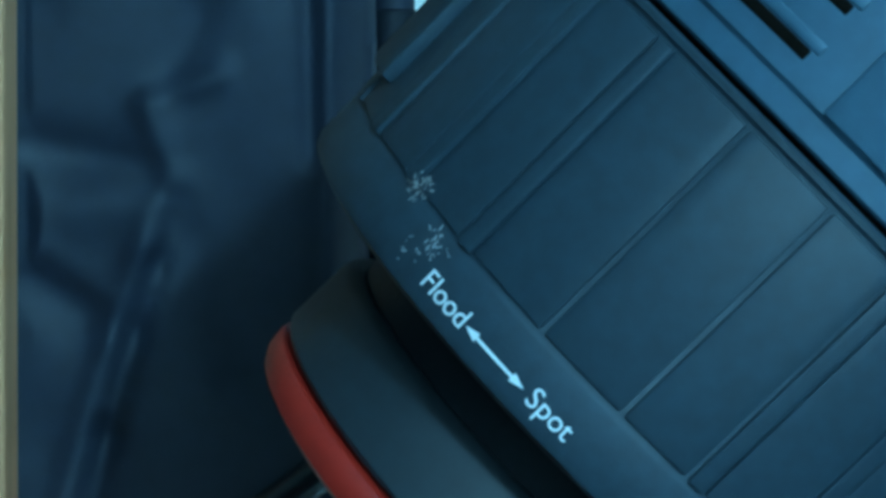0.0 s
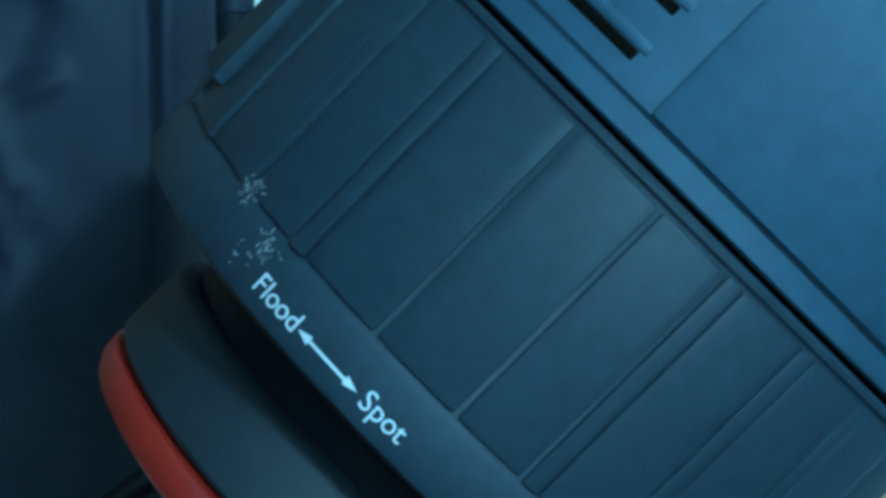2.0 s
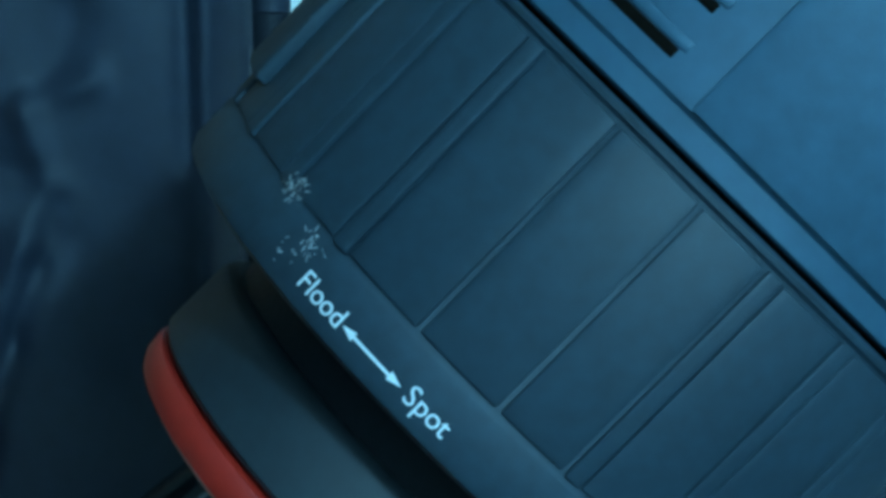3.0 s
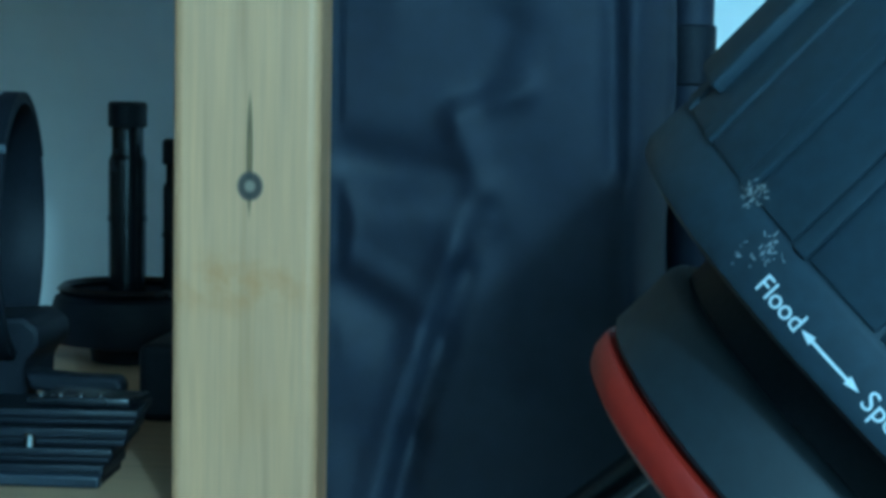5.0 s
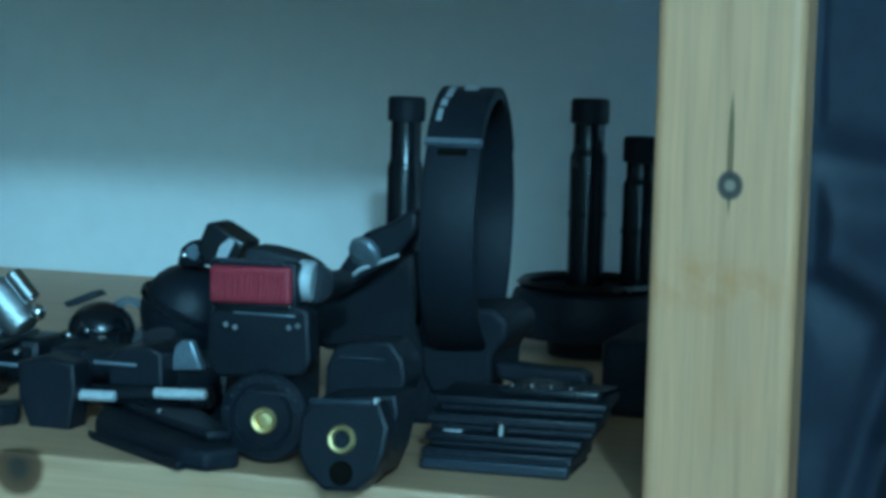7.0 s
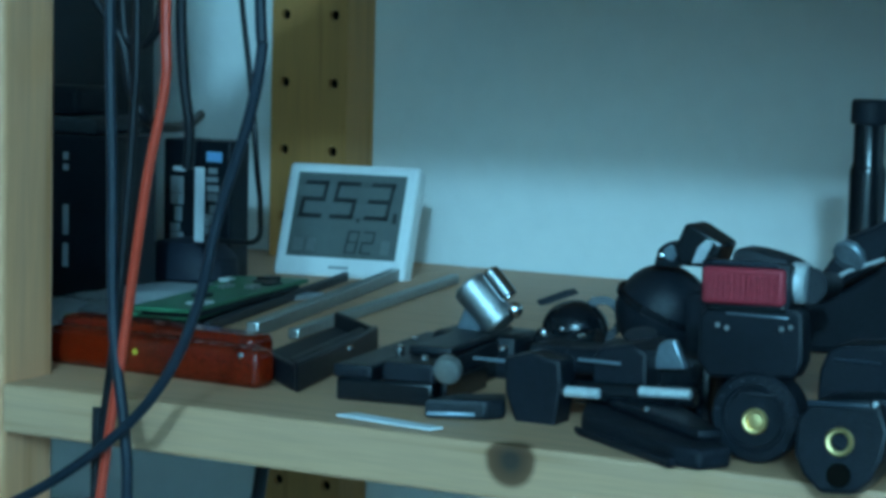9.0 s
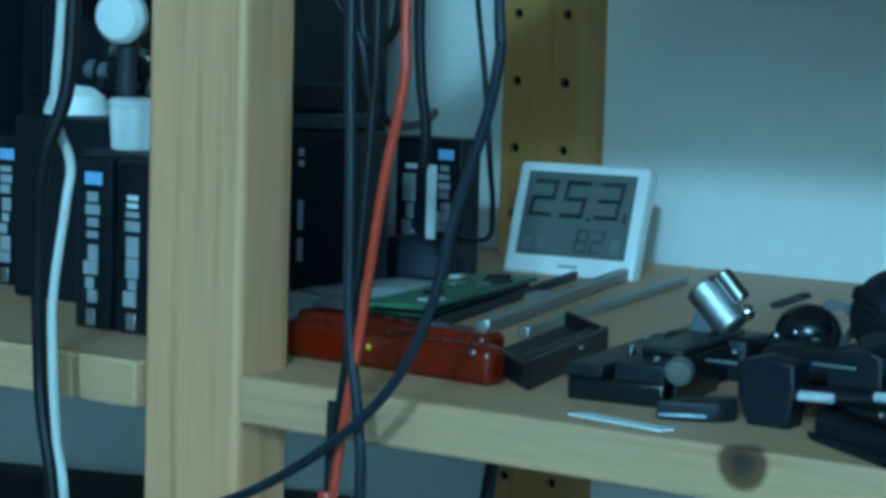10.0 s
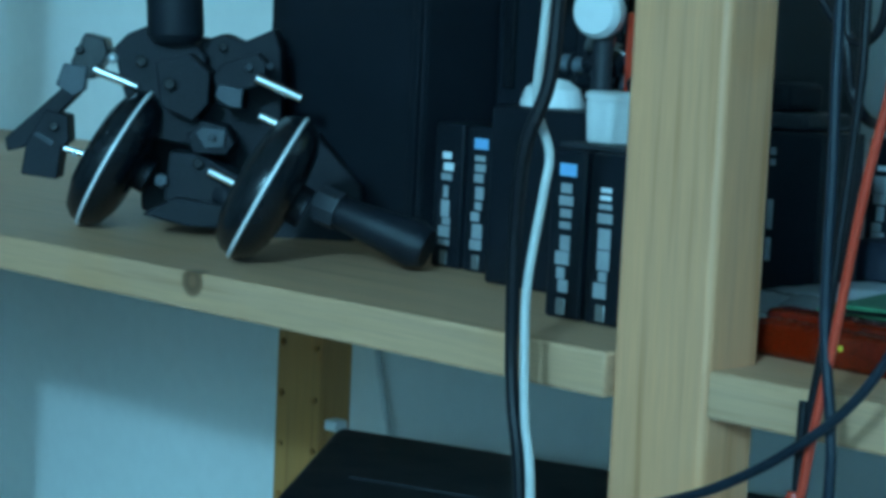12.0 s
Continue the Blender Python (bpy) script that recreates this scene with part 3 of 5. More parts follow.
def bag_shape(x, z):
    """How far the front of the cloth bulges, with its creases."""
    def crease(ax, az, bx, bz, width, depth):
        d = Vector((bx - ax, bz - az))
        t = max(0.0, min(1.0, ((x - ax) * d.x + (z - az) * d.y) / d.length_squared))
        gap = math.hypot(x - ax - d.x * t, z - az - d.y * t)
        side = (x - ax) * d.y - (z - az) * d.x
        return depth * math.exp(-(gap / width) ** 2) * (0.55 + 0.45 * math.tanh(side * 900))
    y = 0.0
    # the long fold running down from the star, with its shaded valley beside it
    for a, b in zip(RIDGE, RIDGE[1:]):
        y -= crease(*a, *b, 0.0055, 0.0050)
    for a, b in zip(VALLEY, VALLEY[1:]):
        y += crease(*a, *b, 0.0042, 0.0050)
    # facets round the star
    y += crease(-0.072, 1.100, -0.036, 1.0925, 0.0075, 0.0065)
    y -= crease(-0.074, 1.082, -0.036, 1.0895, 0.0090, 0.0040)
    y -= crease(-0.034, 1.0905, -0.0415, 1.110, 0.0045, 0.0040)
    y -= crease(-0.0405, 1.1125, -0.022, 1.1195, 0.0040, 0.0045)
    y += crease(-0.036, 1.117, -0.0285, 1.136, 0.0070, 0.0055)
    y += crease(-0.074, 1.064, -0.052, 1.053, 0.0085, 0.0060)
    y -= crease(-0.074, 1.073, -0.051, 1.058, 0.0045, 0.0030)
    # the hanging fold towards the far edge
    y += crease(0.0010, 1.175, 0.0035, 1.098, 0.0035, 0.0055)
    y -= crease(0.0085, 1.18, 0.0095, 1.05, 0.0060, 0.0045)
    y += crease(-0.028, 1.075, -0.026, 1.035, 0.0060, 0.0025)
    y += 0.005 * noise.noise((x * 20, 3.1, z * 11)) + 0.0012 * noise.noise((x * 60, 8.1, z * 40))
    return y


bag = thing("nylon_bag", (-0.01, 0.12, 1.0), "creased black nylon bag standing on the shelf", "bag")
bm = bmesh.new()
NX, NZ = 120, 150
loop = []
for j in range(NZ + 1):
    z = 1.0002 + 0.36 * j / NZ
    row = []
    for i in range(NX + 1):
        u = i / NX
        x = -0.1050 + 0.1225 * u
        edge = max(0.0, 1 - min(u, 1 - u) / 0.10)
        y = 0.0225 + bag_shape(x, z) + (0.016 * edge ** 2 if u > 0.5 else 0) + 0.03 * max(0, (z - 1.30) / 0.06) ** 2
        if x < -0.0600:
            y = max(y, 0.0238 - max(0.0, x + 0.0745) * 0.7)
        row.append(bm.verts.new((x + (0.002 * noise.noise((z * 20, 1, 1)) if i == NX else 0), max(y, 0.006), z)))
    for i in range(13):
        t = i / 12
        row.append(bm.verts.new((0.0165 - 0.1205 * t, 0.23 + 0.012 * math.sin(math.pi * t) + 0.006 * noise.noise((t * 4, z * 12, 2)), z)))
    loop.append(row)
W_ = len(loop[0])
for a, b in zip(loop, loop[1:]):
    for i in range(W_):
        bm.faces.new((a[i], a[(i + 1) % W_], b[(i + 1) % W_], b[i]))
bm.faces.new(loop[0])
bm.faces.new(loop[-1][::-1])
part("cloth", bm, NYLON, bag)
part("lint_mark", box_bm(-0.0358, -0.0352, 0.0262, 0.0268, 1.030, 1.0335, 0), SCUFF, bag)
# dark block added to hide the bright wall beside the pole cover
part("gap_filler", box_bm(0.0175, 0.075, 0.105, 0.215, 1.0003, 1.100, 0.012, 4), NYLON, bag)
roll = thing("padded_pole_cover", (0.038, 0.10, 1.0), "black padded cover rolled round a pole", "pole cover")
part("sleeve", lathe_bm([(0, 0), (0.009, 0), (0.0105, 0.01), (0.0098, 0.10), (0.0108, 0.2), (0.0098, 0.34), (0, 0.345)], Matrix.Translation((0.0224, 0.085, 1.0)) @ Matrix.Diagonal((0.62, 0.62, 1, 1)), 24), NYLON, roll)
part("strap", lathe_bm([(0.0095, 0.12), (0.0116, 0.121), (0.0116, 0.138), (0.0095, 0.139)], Matrix.Translation((0.0224, 0.085, 1.0)) @ Matrix.Diagonal((0.62, 0.62, 1, 1)), 24), MATT, roll)

# ---- middle bay: spigots, strap ring, plates ----
G_PIN = "spigots on the shelf"


def spigot(x, y, z0, z1, label):
    t = thing("spigot", (x, y, z0), label, "spigot", G_PIN)
    m = Matrix.Translation((x, y, 0))
    h = z1 - z0
    part("stem", lathe_bm([(0, z0), (0.0078, z0), (0.0078, z0 + h * 0.70), (0.0074, z0 + h * 0.72), (0.0066, z0 + h * 0.74), (0.0066, z1 - 0.0105), (0, z1 - 0.0105)], m, 28), BLACK_METAL, t)
    part("cap", lathe_bm([(0, z1 - 0.0105), (0.0076, z1 - 0.0105), (0.0081, z1 - 0.0098), (0.0081, z1 - 0.0012), (0.0072, z1), (0, z1)], m, 28), MATT, t)
    part("collar", lathe_bm([(0, z0 + h * 0.40), (0.0082, z0 + h * 0.40), (0.0082, z0 + h * 0.43), (0, z0 + h * 0.43)], m, 28), BLACK_METAL, t)
    return t


base = thing("tripod_turntable", (-0.205, 0.29, 1.0), "round black metal base plate with a raised rim", "base plate")
part("disc", lathe_bm([(0, 0), (0.017, 0), (0.018, 0.006), (0.033, 0.0085), (0.034, 0.011), (0.034, 0.020), (0.032, 0.0265), (0.029, 0.028), (0.026, 0.0265), (0.024, 0.0235), (0, 0.0235)], Matrix.Translation((-0.205, 0.29, 1.0)), 48), MATT, base)
part("rim", lathe_bm([(0.029, 0.0275), (0.0312, 0.0300), (0.029, 0.0318), (0.0268, 0.0300), (0.029, 0.0275)], Matrix.Translation((-0.205, 0.29, 1.0)), 48), BLACK_METAL, base)
spigot(-0.2105, 0.30, 1.0236, 1.106, "black metal spigot with a square-edged cap")
spigot(-0.1875, 0.30, 1.0236, 1.091, "shorter black metal spigot with a cap")
spigot(-0.2915, 0.30, 1.0, 1.104, "tall black metal spigot standing on the shelf")

ring = thing("strap_ring", (-0.199, 0.11, 1.0), "black leather strap buckled into an upright ring", "strap")
RING_TURN = Matrix.Translation((-0.2035, 0.112, 0)) @ Matrix.Rotation(radians(8), 4, "Z") @ Matrix.Translation((0.2035, -0.112, 0))
RM = RING_TURN @ Matrix.Translation((-0.2130, 0.112, 1.0685)) @ Matrix.Rotation(radians(90), 4, "Y")
part("band", lathe_bm([(0.0415, 0), (0.0435, 0.0005), (0.0440, 0.002), (0.0440, 0.0165), (0.0435, 0.018), (0.0415, 0.0185), (0.0408, 0.0170), (0.0408, 0.0015), (0.0415, 0)], RM, 96), MATT, ring, "black band with a pale worn edge")


def on_ring(deg, across, r):
    """A place on the ring: degrees from its front towards its top."""
    t = radians(deg)
    return RING_TURN @ Vector((-0.2130 + across, 0.112 - r * math.cos(t), 1.0685 + r * math.sin(t)))


def ring_patch(d0, d1, a0, a1, r0, r1, steps=10):
    bm = bmesh.new()
    g = {}
    for i in range(steps + 1):
        for j, a in enumerate((a0, a1)):
            for k, r in enumerate((r0, r1)):
                g[i, j, k] = bm.verts.new(on_ring(d0 + (d1 - d0) * i / steps, a, r))
    for i in range(steps):
        for j, k, l, n in ((0, 0, 0, 1), (0, 1, 1, 1), (1, 1, 1, 0), (1, 0, 0, 0)):
            bm.faces.new((g[i, j, k], g[i + 1, j, k], g[i + 1, l, n], g[i, l, n]))
    for i in (0, steps):
        bm.faces.new((g[i, 0, 0], g[i, 0, 1], g[i, 1, 1], g[i, 1, 0]))
    return bm


part("overlap_flap", ring_patch(40, 150, 0.0002, 0.0183, 0.0437, 0.0452, 24), MATT, ring)
part("buckle_edge", ring_patch(37.5, 40, 0.0000, 0.0185, 0.0437, 0.0458, 2), PALE_BLUE, ring, "pale worn fold at the buckle")
part("buckle_slot", ring_patch(33, 36, 0.0045, 0.014, 0.0437, 0.0443, 2), HOLE, ring)
for d0, d1, a0, a1 in ((50, 58, 0.0022, 0.0040), (60, 66, 0.0024, 0.0046), (68, 80, 0.0030, 0.0052), (82, 90, 0.0030, 0.0052), (78, 90, 0.0080, 0.0125), (92, 100, 0.0084, 0.0125)):
    part("print_bar", ring_patch(d0, d1, a0, a1, 0.0450, 0.0454, 4), LABEL, ring, "pale unreadable print")
holder = thing("clamp_block", (-0.21, 0.12, 1.0), "dark clamp block under the strap ring", "clamp")
part("body", prism_bm([(-0.2164, 1.0391), (-0.1909, 1.0413), (-0.1853, 1.037), (-0.1855, 1.0313), (-0.1904, 1.0257), (-0.1908, 1.0139), (-0.212, 1.0104), (-0.2158, 1.0178)], 0.100, 0.135, 0.002), MATT, holder)
part("foot", box_bm(-0.224, -0.196, 0.102, 0.134, 1.0, 1.016, 0.002), MATT, holder)
part("ear", rod_bm((-0.1935, 0.104, 1.0325), (-0.1935, 0.118, 1.0325), 0.0055), MATT, holder)
part("ear_pin", rod_bm((-0.1955, 0.1035, 1.0285), (-0.1955, 0.106, 1.0285), 0.0013), PALE_BLUE, holder)
part("lever", prism_bm([(-0.1885, 1.0244), (-0.1716, 1.0234), (-0.1583, 1.0233), (-0.1559, 1.0203), (-0.1571, 1.017), (-0.1713, 1.0159), (-0.1868, 1.0185)], 0.094, 0.104, 0.0016), MATT, holder)
block = part("black_block", box_bm(-0.1650, -0.1400, 0.146, 0.200, 1.0, 1.0270, 0.003), MATT)
tagged(block, "small matt black block standing behind camera plates", "block")

G_PLATE = "stacked camera plates"


def camera_plate(x0, x1, y0, y1, z0, z1, turn, label, screw=0.0, lip=None):
    c = Vector(((x0 + x1) / 2, (y0 + y1) / 2, z0))
    m = Matrix.Translation(c) @ Matrix.Rotation(radians(turn), 4, "Z") @ Matrix.Translation(-c)
    t = thing("camera_plate", c, label, "camera plate", G_PLATE)
    h = z1 - z0
    part("dovetail", box_bm(x0 + 0.0012, x1 - 0.0012, y0 + 0.0016, y1 - 0.001, z0, z0 + h * 0.40, 0.0007, 2, m), MATT, t)
    part("plate", box_bm(x0, x1, y0, y1, z0 + h * 0.41, z1, 0.0009, 2, m), BLACK, t)
    # the lip's lighter blue holds the sheen on the plate's edge
    if lip is not None:
        part("front_lip", box_bm(x0 + 0.0005, x1 - 0.0005, y0 - 0.0030, y0 + 0.0012, z0 + 0.0003, z0 + h * 0.62, 0.0010, 3, m), lip, t)
    if screw:
        part("screw", rod_bm(m @ Vector((screw, y0 + 0.0025, z1 - 0.001)), m @ Vector((screw, y0 + 0.0025, z1 + 0.0040)), 0.0019), STEEL, t, "bright steel screw")
        part("index_mark", box_bm(x0 + 0.005, x0 + 0.011, y0 + 0.002, y0 + 0.0045, z1, z1 + 0.0006, 0.0002, 1, m), PALE_METAL, t)
    return t


camera_plate(-0.1925, -0.1460, 0.0325, 0.064, 1.0, 1.0066, 3, "black quick-release camera plate lying on the shelf", lip=BLUISH)
camera_plate(-0.1920, -0.1440, 0.0338, 0.064, 1.0067, 1.0112, 4, "black quick-release plate on top of another", screw=-0.1690)
camera_plate(-0.1925, -0.1405, 0.0362, 0.066, 1.0113, 1.0168, 5, "black quick-release plate with a dull front edge")
camera_plate(-0.1910, -0.1385, 0.0400, 0.068, 1.0169, 1.0217, 6, "black quick-release plate at the top of a stack")
slip = thing("metal_tab", (-0.15, 0.075, 1.0), "small black metal tab with bright specks", "bracket")
part("tab", slab_bm([(-0.172, 0.044), (-0.141, 0.046), (-0.138, 0.062), (-0.168, 0.066)], 1.0218, 1.0246), BLACK_METAL, slip)
for k in range(4):
    part("rivet", rod_bm((-0.168 + 0.006 * k, 0.0465 + 0.0006 * k, 1.0244), (-0.168 + 0.006 * k, 0.0465 + 0.0006 * k, 1.0256), 0.0010), STEEL, slip)

# ---- phone clamp with a red pad, bracket with a brass nut ----
def insert(parent, at, toward, r, depth=0.004, open_hole=True):
    """A threaded brass insert whose mouth faces the given way."""
    a = Vector(at)
    d = Vector(toward).normalized()
    m = frame_of(a, a + d)
    b = part("brass_insert", lathe_bm([(r, -depth), (r, 0.0006), (r * 0.88, 0.0011), (r * 0.66, 0.0009), (r * 0.60, 0.0), (r * 0.56, -depth)], m, 32), BRASS, parent, "bright brass threaded insert")
    part("bore", lathe_bm([(0, -depth * 0.9), (r * 0.6, -depth * 0.9), (r * 0.6, -depth * 0.55 if open_hole else 0.0002), (0, -depth * 0.55 if open_hole else 0.0006)], m, 24), HOLE if open_hole else BRASS, b)


clamp = thing("phone_clamp", (-0.24, 0.03, 1.0), "black phone clamp with a red rubber pad and brass thread", "clamp")
part("round_foot", lathe_bm([(0, 0), (0.0086, 0), (0.0090, 0.0007), (0.0099, 0.0007), (0.0103, 0.0), (0.0131, 0.0003), (0.0140, 0.0012), (0.0140, 0.0115), (0.0130, 0.0125), (0, 0.0125)], frame_of((-0.237, 0.0155, 1.0142), (-0.2372, 0.0255, 1.0142)), 48), BLACK, clamp)
# glint across the round foot, put in as a grey strip
part("chord_glint", box_bm(-0.2425, -0.2300, 0.0148, 0.0158, 1.0215, 1.0221, 0.0002, 1), GREY, clamp)
for k in range(9):
    t = radians(-80 + 20 * k)
    q = Vector((-0.237 + 0.0118 * math.sin(t), 0.0154, 1.0142 + 0.0118 * math.cos(t)))
    part("edge_notch", box_bm(-0.0006, 0.0006, -0.0005, 0.0005, -0.0004, 0.0004, 0.0001, 1, Matrix.Translation(q)), BLUISH, clamp)
insert(clamp, (-0.2364, 0.0150, 1.0135), (0.05, -1, 0.05), 0.0040, open_hole=False)
part("body", prism_bm([(-0.2567, 1.0442), (-0.2543, 1.0466), (-0.2258, 1.0481), (-0.2237, 1.0464), (-0.223, 1.0321), (-0.2253, 1.0271), (-0.2529, 1.025), (-0.257, 1.0296)], 0.0176, 0.026, 0.0012), BLACK, clamp)
part("body_ledge", prism_bm([(-0.254, 1.0479), (-0.2292, 1.0488), (-0.2291, 1.0468), (-0.254, 1.0457)], 0.0170, 0.019, 0.0004), BLACK_METAL, clamp)
# glint along the body's top, put in as a pale strip
part("top_glint", box_bm(-0.2480, -0.2280, 0.0172, 0.0180, 1.0450, 1.0456, 0.0002, 1), PALE_BLUE, clamp)
for x, z in ((-0.2505, 1.0415), (-0.2475, 1.0408), (-0.2300, 1.0418), (-0.2270, 1.0425)):
    part("glint_screw", lathe_bm([(0, 0), (0.0009, 0), (0.0007, 0.0006), (0, 0.0007)], frame_of((x, 0.0176, z), (x, 0.0166, z)), 12), BRUSHED, clamp)
part("pad_frame", box_bm(-0.2570, -0.2282, 0.0185, 0.0240, 1.0462, 1.0612, 0.0012), BLACK, clamp)
part("frame_lip", box_bm(-0.2530, -0.2320, 0.0176, 0.0190, 1.0602, 1.0614, 0.0003, 1), BLUISH, clamp)
pad = part("red_pad", box_bm(-0.2560, -0.2294, 0.0165, 0.0198, 1.0482, 1.0596, 0.0014, 3, Matrix.Translation((-0.2427, 0, 1.0539)) @ Matrix.Rotation(radians(-1.5), 4, "Y") @ Matrix.Translation((0.2427, 0, -1.0539))), RED_RUBBER, clamp, "ribbed dark red rubber pad")
for k in range(13):
    x = -0.2540 + 0.00180 * k
    part("rib", box_bm(x, x + 0.0010, 0.0159, 0.0168, 1.0499, 1.0576, 0.0003, 1), RED_RUBBER, pad)
part("steel_collar", lathe_bm([(0, 0), (0.0058, 0), (0.0064, 0.0008), (0.0064, 0.0042), (0.0056, 0.0052), (0, 0.0052)], frame_of((-0.2308, 0.0270, 1.0552), (-0.2248, 0.0275, 1.0550)), 32), PALE_METAL, clamp, "bright steel collar")
part("spindle", lathe_bm([(0, 0), (0.0058, 0), (0.0056, 0.004), (0.0040, 0.009), (0.0036, 0.014), (0.0040, 0.030), (0, 0.030)], frame_of((-0.2256, 0.0275, 1.0545), (-0.2300, 0.0800, 1.0500)), 28), BLACK, clamp)
part("upper_arm", prism_bm([(-0.2571, 1.0626), (-0.2494, 1.0623), (-0.2395, 1.0601), (-0.2348, 1.0578), (-0.2317, 1.0541), (-0.232, 1.0483), (-0.2588, 1.0483)], 0.045, 0.060, 0.0030), GREY, clamp)
scrap = part("paper_scrap", box_bm(-0.2462, -0.2436, 0.0040, 0.0065, 1.0003, 1.0022, 0.0005), PAPER)
tagged(scrap, "tiny white paper scrap lying on the shelf", "paper scrap")

bracket = thing("nut_bracket", (-0.206, 0.0, 1.0), "black plastic bracket with a brass nut and a hole", "bracket")
TILT = Matrix.Translation((-0.2018, -0.012, 1.0004)) @ Matrix.Rotation(radians(-8), 4, "X")
outline = [(-0.0050, -0.0006), (0.0050, 0.0), (0.0100, 0.0045), (0.0128, 0.011), (0.0138, 0.019), (0.0105, 0.0262), (-0.0100, 0.0250), (-0.0136, 0.0200), (-0.0138, 0.0100), (-0.0105, 0.004)]
fl = slab_bm(outline, -0.010, 0.0, 0.0014)
fl.transform(TILT @ Matrix.Rotation(radians(90), 4, "X"))
part("face_plate", fl, BLACK, bracket)
TN = (TILT.to_3x3() @ Vector((0, -1, 0))).normalized()
insert(bracket, TILT @ Vector((0, -0.0002, 0.0146)), TN, 0.0042)
part("screw_hole", rod_bm(TILT @ Vector((0.0004, 0.0004, 0.0050)), TILT @ Vector((0.0004, -0.0003, 0.0050)), 0.0036), HOLE, bracket)
part("top_edge", box_bm(-0.0098, 0.0092, -0.0006, 0.0022, 0.0243, 0.0261, 0.0007, 2, TILT @ Matrix.Rotation(radians(-2.5), 4, "Y")), BLUISH, bracket)
part("edge_glint", box_bm(0.0085, 0.0098, -0.0004, 0.003, 0.0252, 0.0272, 0.0004, 1, TILT), PALE_METAL, bracket)
part("arm", prism_bm([(-0.213, 1.0247), (-0.1887, 1.0274), (-0.1878, 1.0226), (-0.19, 1.0109), (-0.1933, 1.0032), (-0.2124, 1.0014)], -0.002, 0.016, 0.0010), BLACK, bracket)
part("upright", prism_bm([(-0.2173, 1.031), (-0.2149, 1.037), (-0.211, 1.0388), (-0.1972, 1.0401), (-0.1928, 1.0345), (-0.1919, 1.0287), (-0.1942, 1.0229), (-0.2178, 1.0214)], 0.016, 0.032, 0.0012), BLACK, bracket)
part("upright_foot", box_bm(-0.2180, -0.1990, 0.017, 0.031, 1.0, 1.022, 0.001), BLACK, bracket)
part("cap_strip", box_bm(-0.2130, -0.1985, 0.0154, 0.0162, 1.0340, 1.0350, 0.0003, 1), BLUISH, bracket)

arm = thing("articulated_arm", (-0.235, 0.1, 1.0), "black articulated arm with a bright steel knob", "magic arm")
part("lever", prism_bm([(-0.2488, 1.0485), (-0.2428, 1.05), (-0.2332, 1.0645), (-0.2234, 1.0688), (-0.2172, 1.0728), (-0.2141, 1.0719), (-0.2143, 1.0663), (-0.2202, 1.0581), (-0.2279, 1.0524), (-0.2391, 1.045), (-0.2487, 1.0421)], 0.088, 0.100, 0.0022), BLACK, arm)
# thin pale tube along the lever's lower edge
part("bright_edge", tube_bm([(-0.24, 0.0872, 1.0454), (-0.2342, 0.0872, 1.0518), (-0.2271, 0.0872, 1.0552), (-0.2197, 0.0872, 1.0582)], 0.0007, 8, 6), PALE_METAL, arm, "bright line along the lever's edge")
part("knob", lathe_bm([(0, 0), (0.0056, 0), (0.0060, 0.0006), (0.0060, 0.0022), (0.0052, 0.0030), (0.0012, 0.0036), (0, 0.0028)], frame_of((-0.2313, 0.0885, 1.0588), (-0.2338, 0.0800, 1.0548)), 10), PALE_BLUE, arm, "faceted bright steel knob")
part("joint", prism_bm([(-0.2575, 1.0389), (-0.2457, 1.0422), (-0.2333, 1.0495), (-0.2185, 1.0595), (-0.2167, 1.0444), (-0.217, 1.0291), (-0.2235, 1.0233), (-0.253, 1.0227)], 0.1002, 0.122, 0.003), MATT, arm)
part("foot", box_bm(-0.2400, -0.2120, 0.101, 0.121, 1.0, 1.034, 0.002), MATT, arm)

# ---- middle bay: clamps, head, thermometer ----
qr = thing("plate_clamp", (-0.39, 0.08, 1.0), "black quick-release clamp with two rails and a steel pin", "plate clamp")
QM = Matrix.Translation((-0.4000, 0.0395, 1.0)) @ Matrix.Rotation(radians(8), 4, "Z")
part("base", box_bm(0.001, 0.0365, 0.001, 0.092, 0.0, 0.0080, 0.0010, 2, QM), BLACK_METAL, qr)
part("rail", box_bm(0.0, 0.0145, 0.0, 0.093, 0.0081, 0.0128, 0.0010, 2, QM), BLACK, qr)
part("rail", box_bm(0.0185, 0.0375, 0.0, 0.093, 0.0081, 0.0148, 0.0010, 2, QM), BLACK, qr)
part("rail_step", box_bm(0.0205, 0.0365, 0.020, 0.090, 0.0149, 0.0180, 0.0010, 2, QM), BLACK, qr)
part("steel_pin", rod_bm(QM @ Vector((0.0150, 0.026, 0.006)), QM @ Vector((0.0150, 0.026, 0.0172)), 0.0017), STEEL, qr)
part("lock_knob", lathe_bm([(0, 0), (0.0046, 0), (0.0050, 0.0006), (0.0050, 0.003), (0.0044, 0.0042), (0, 0.0048)], frame_of((-0.3590, 0.0490, 1.0140), (-0.3575, 0.0410, 1.0120)), 28), ALU, qr, "round bright steel knob end")
part("knob_shaft", rod_bm((-0.3690, 0.066, 1.0125), (-0.3590, 0.0490, 1.0138), 0.0040), BLACK_METAL, qr)
part("side_tab", box_bm(0.0376, 0.0400, 0.006, 0.050, 0.0, 0.0088, 0.0008, 2, QM), BLACK_METAL, qr)
wing = thing("small_clip", (-0.345, 0.03, 1.0), "small glossy black plastic clip on the shelf", "clip")
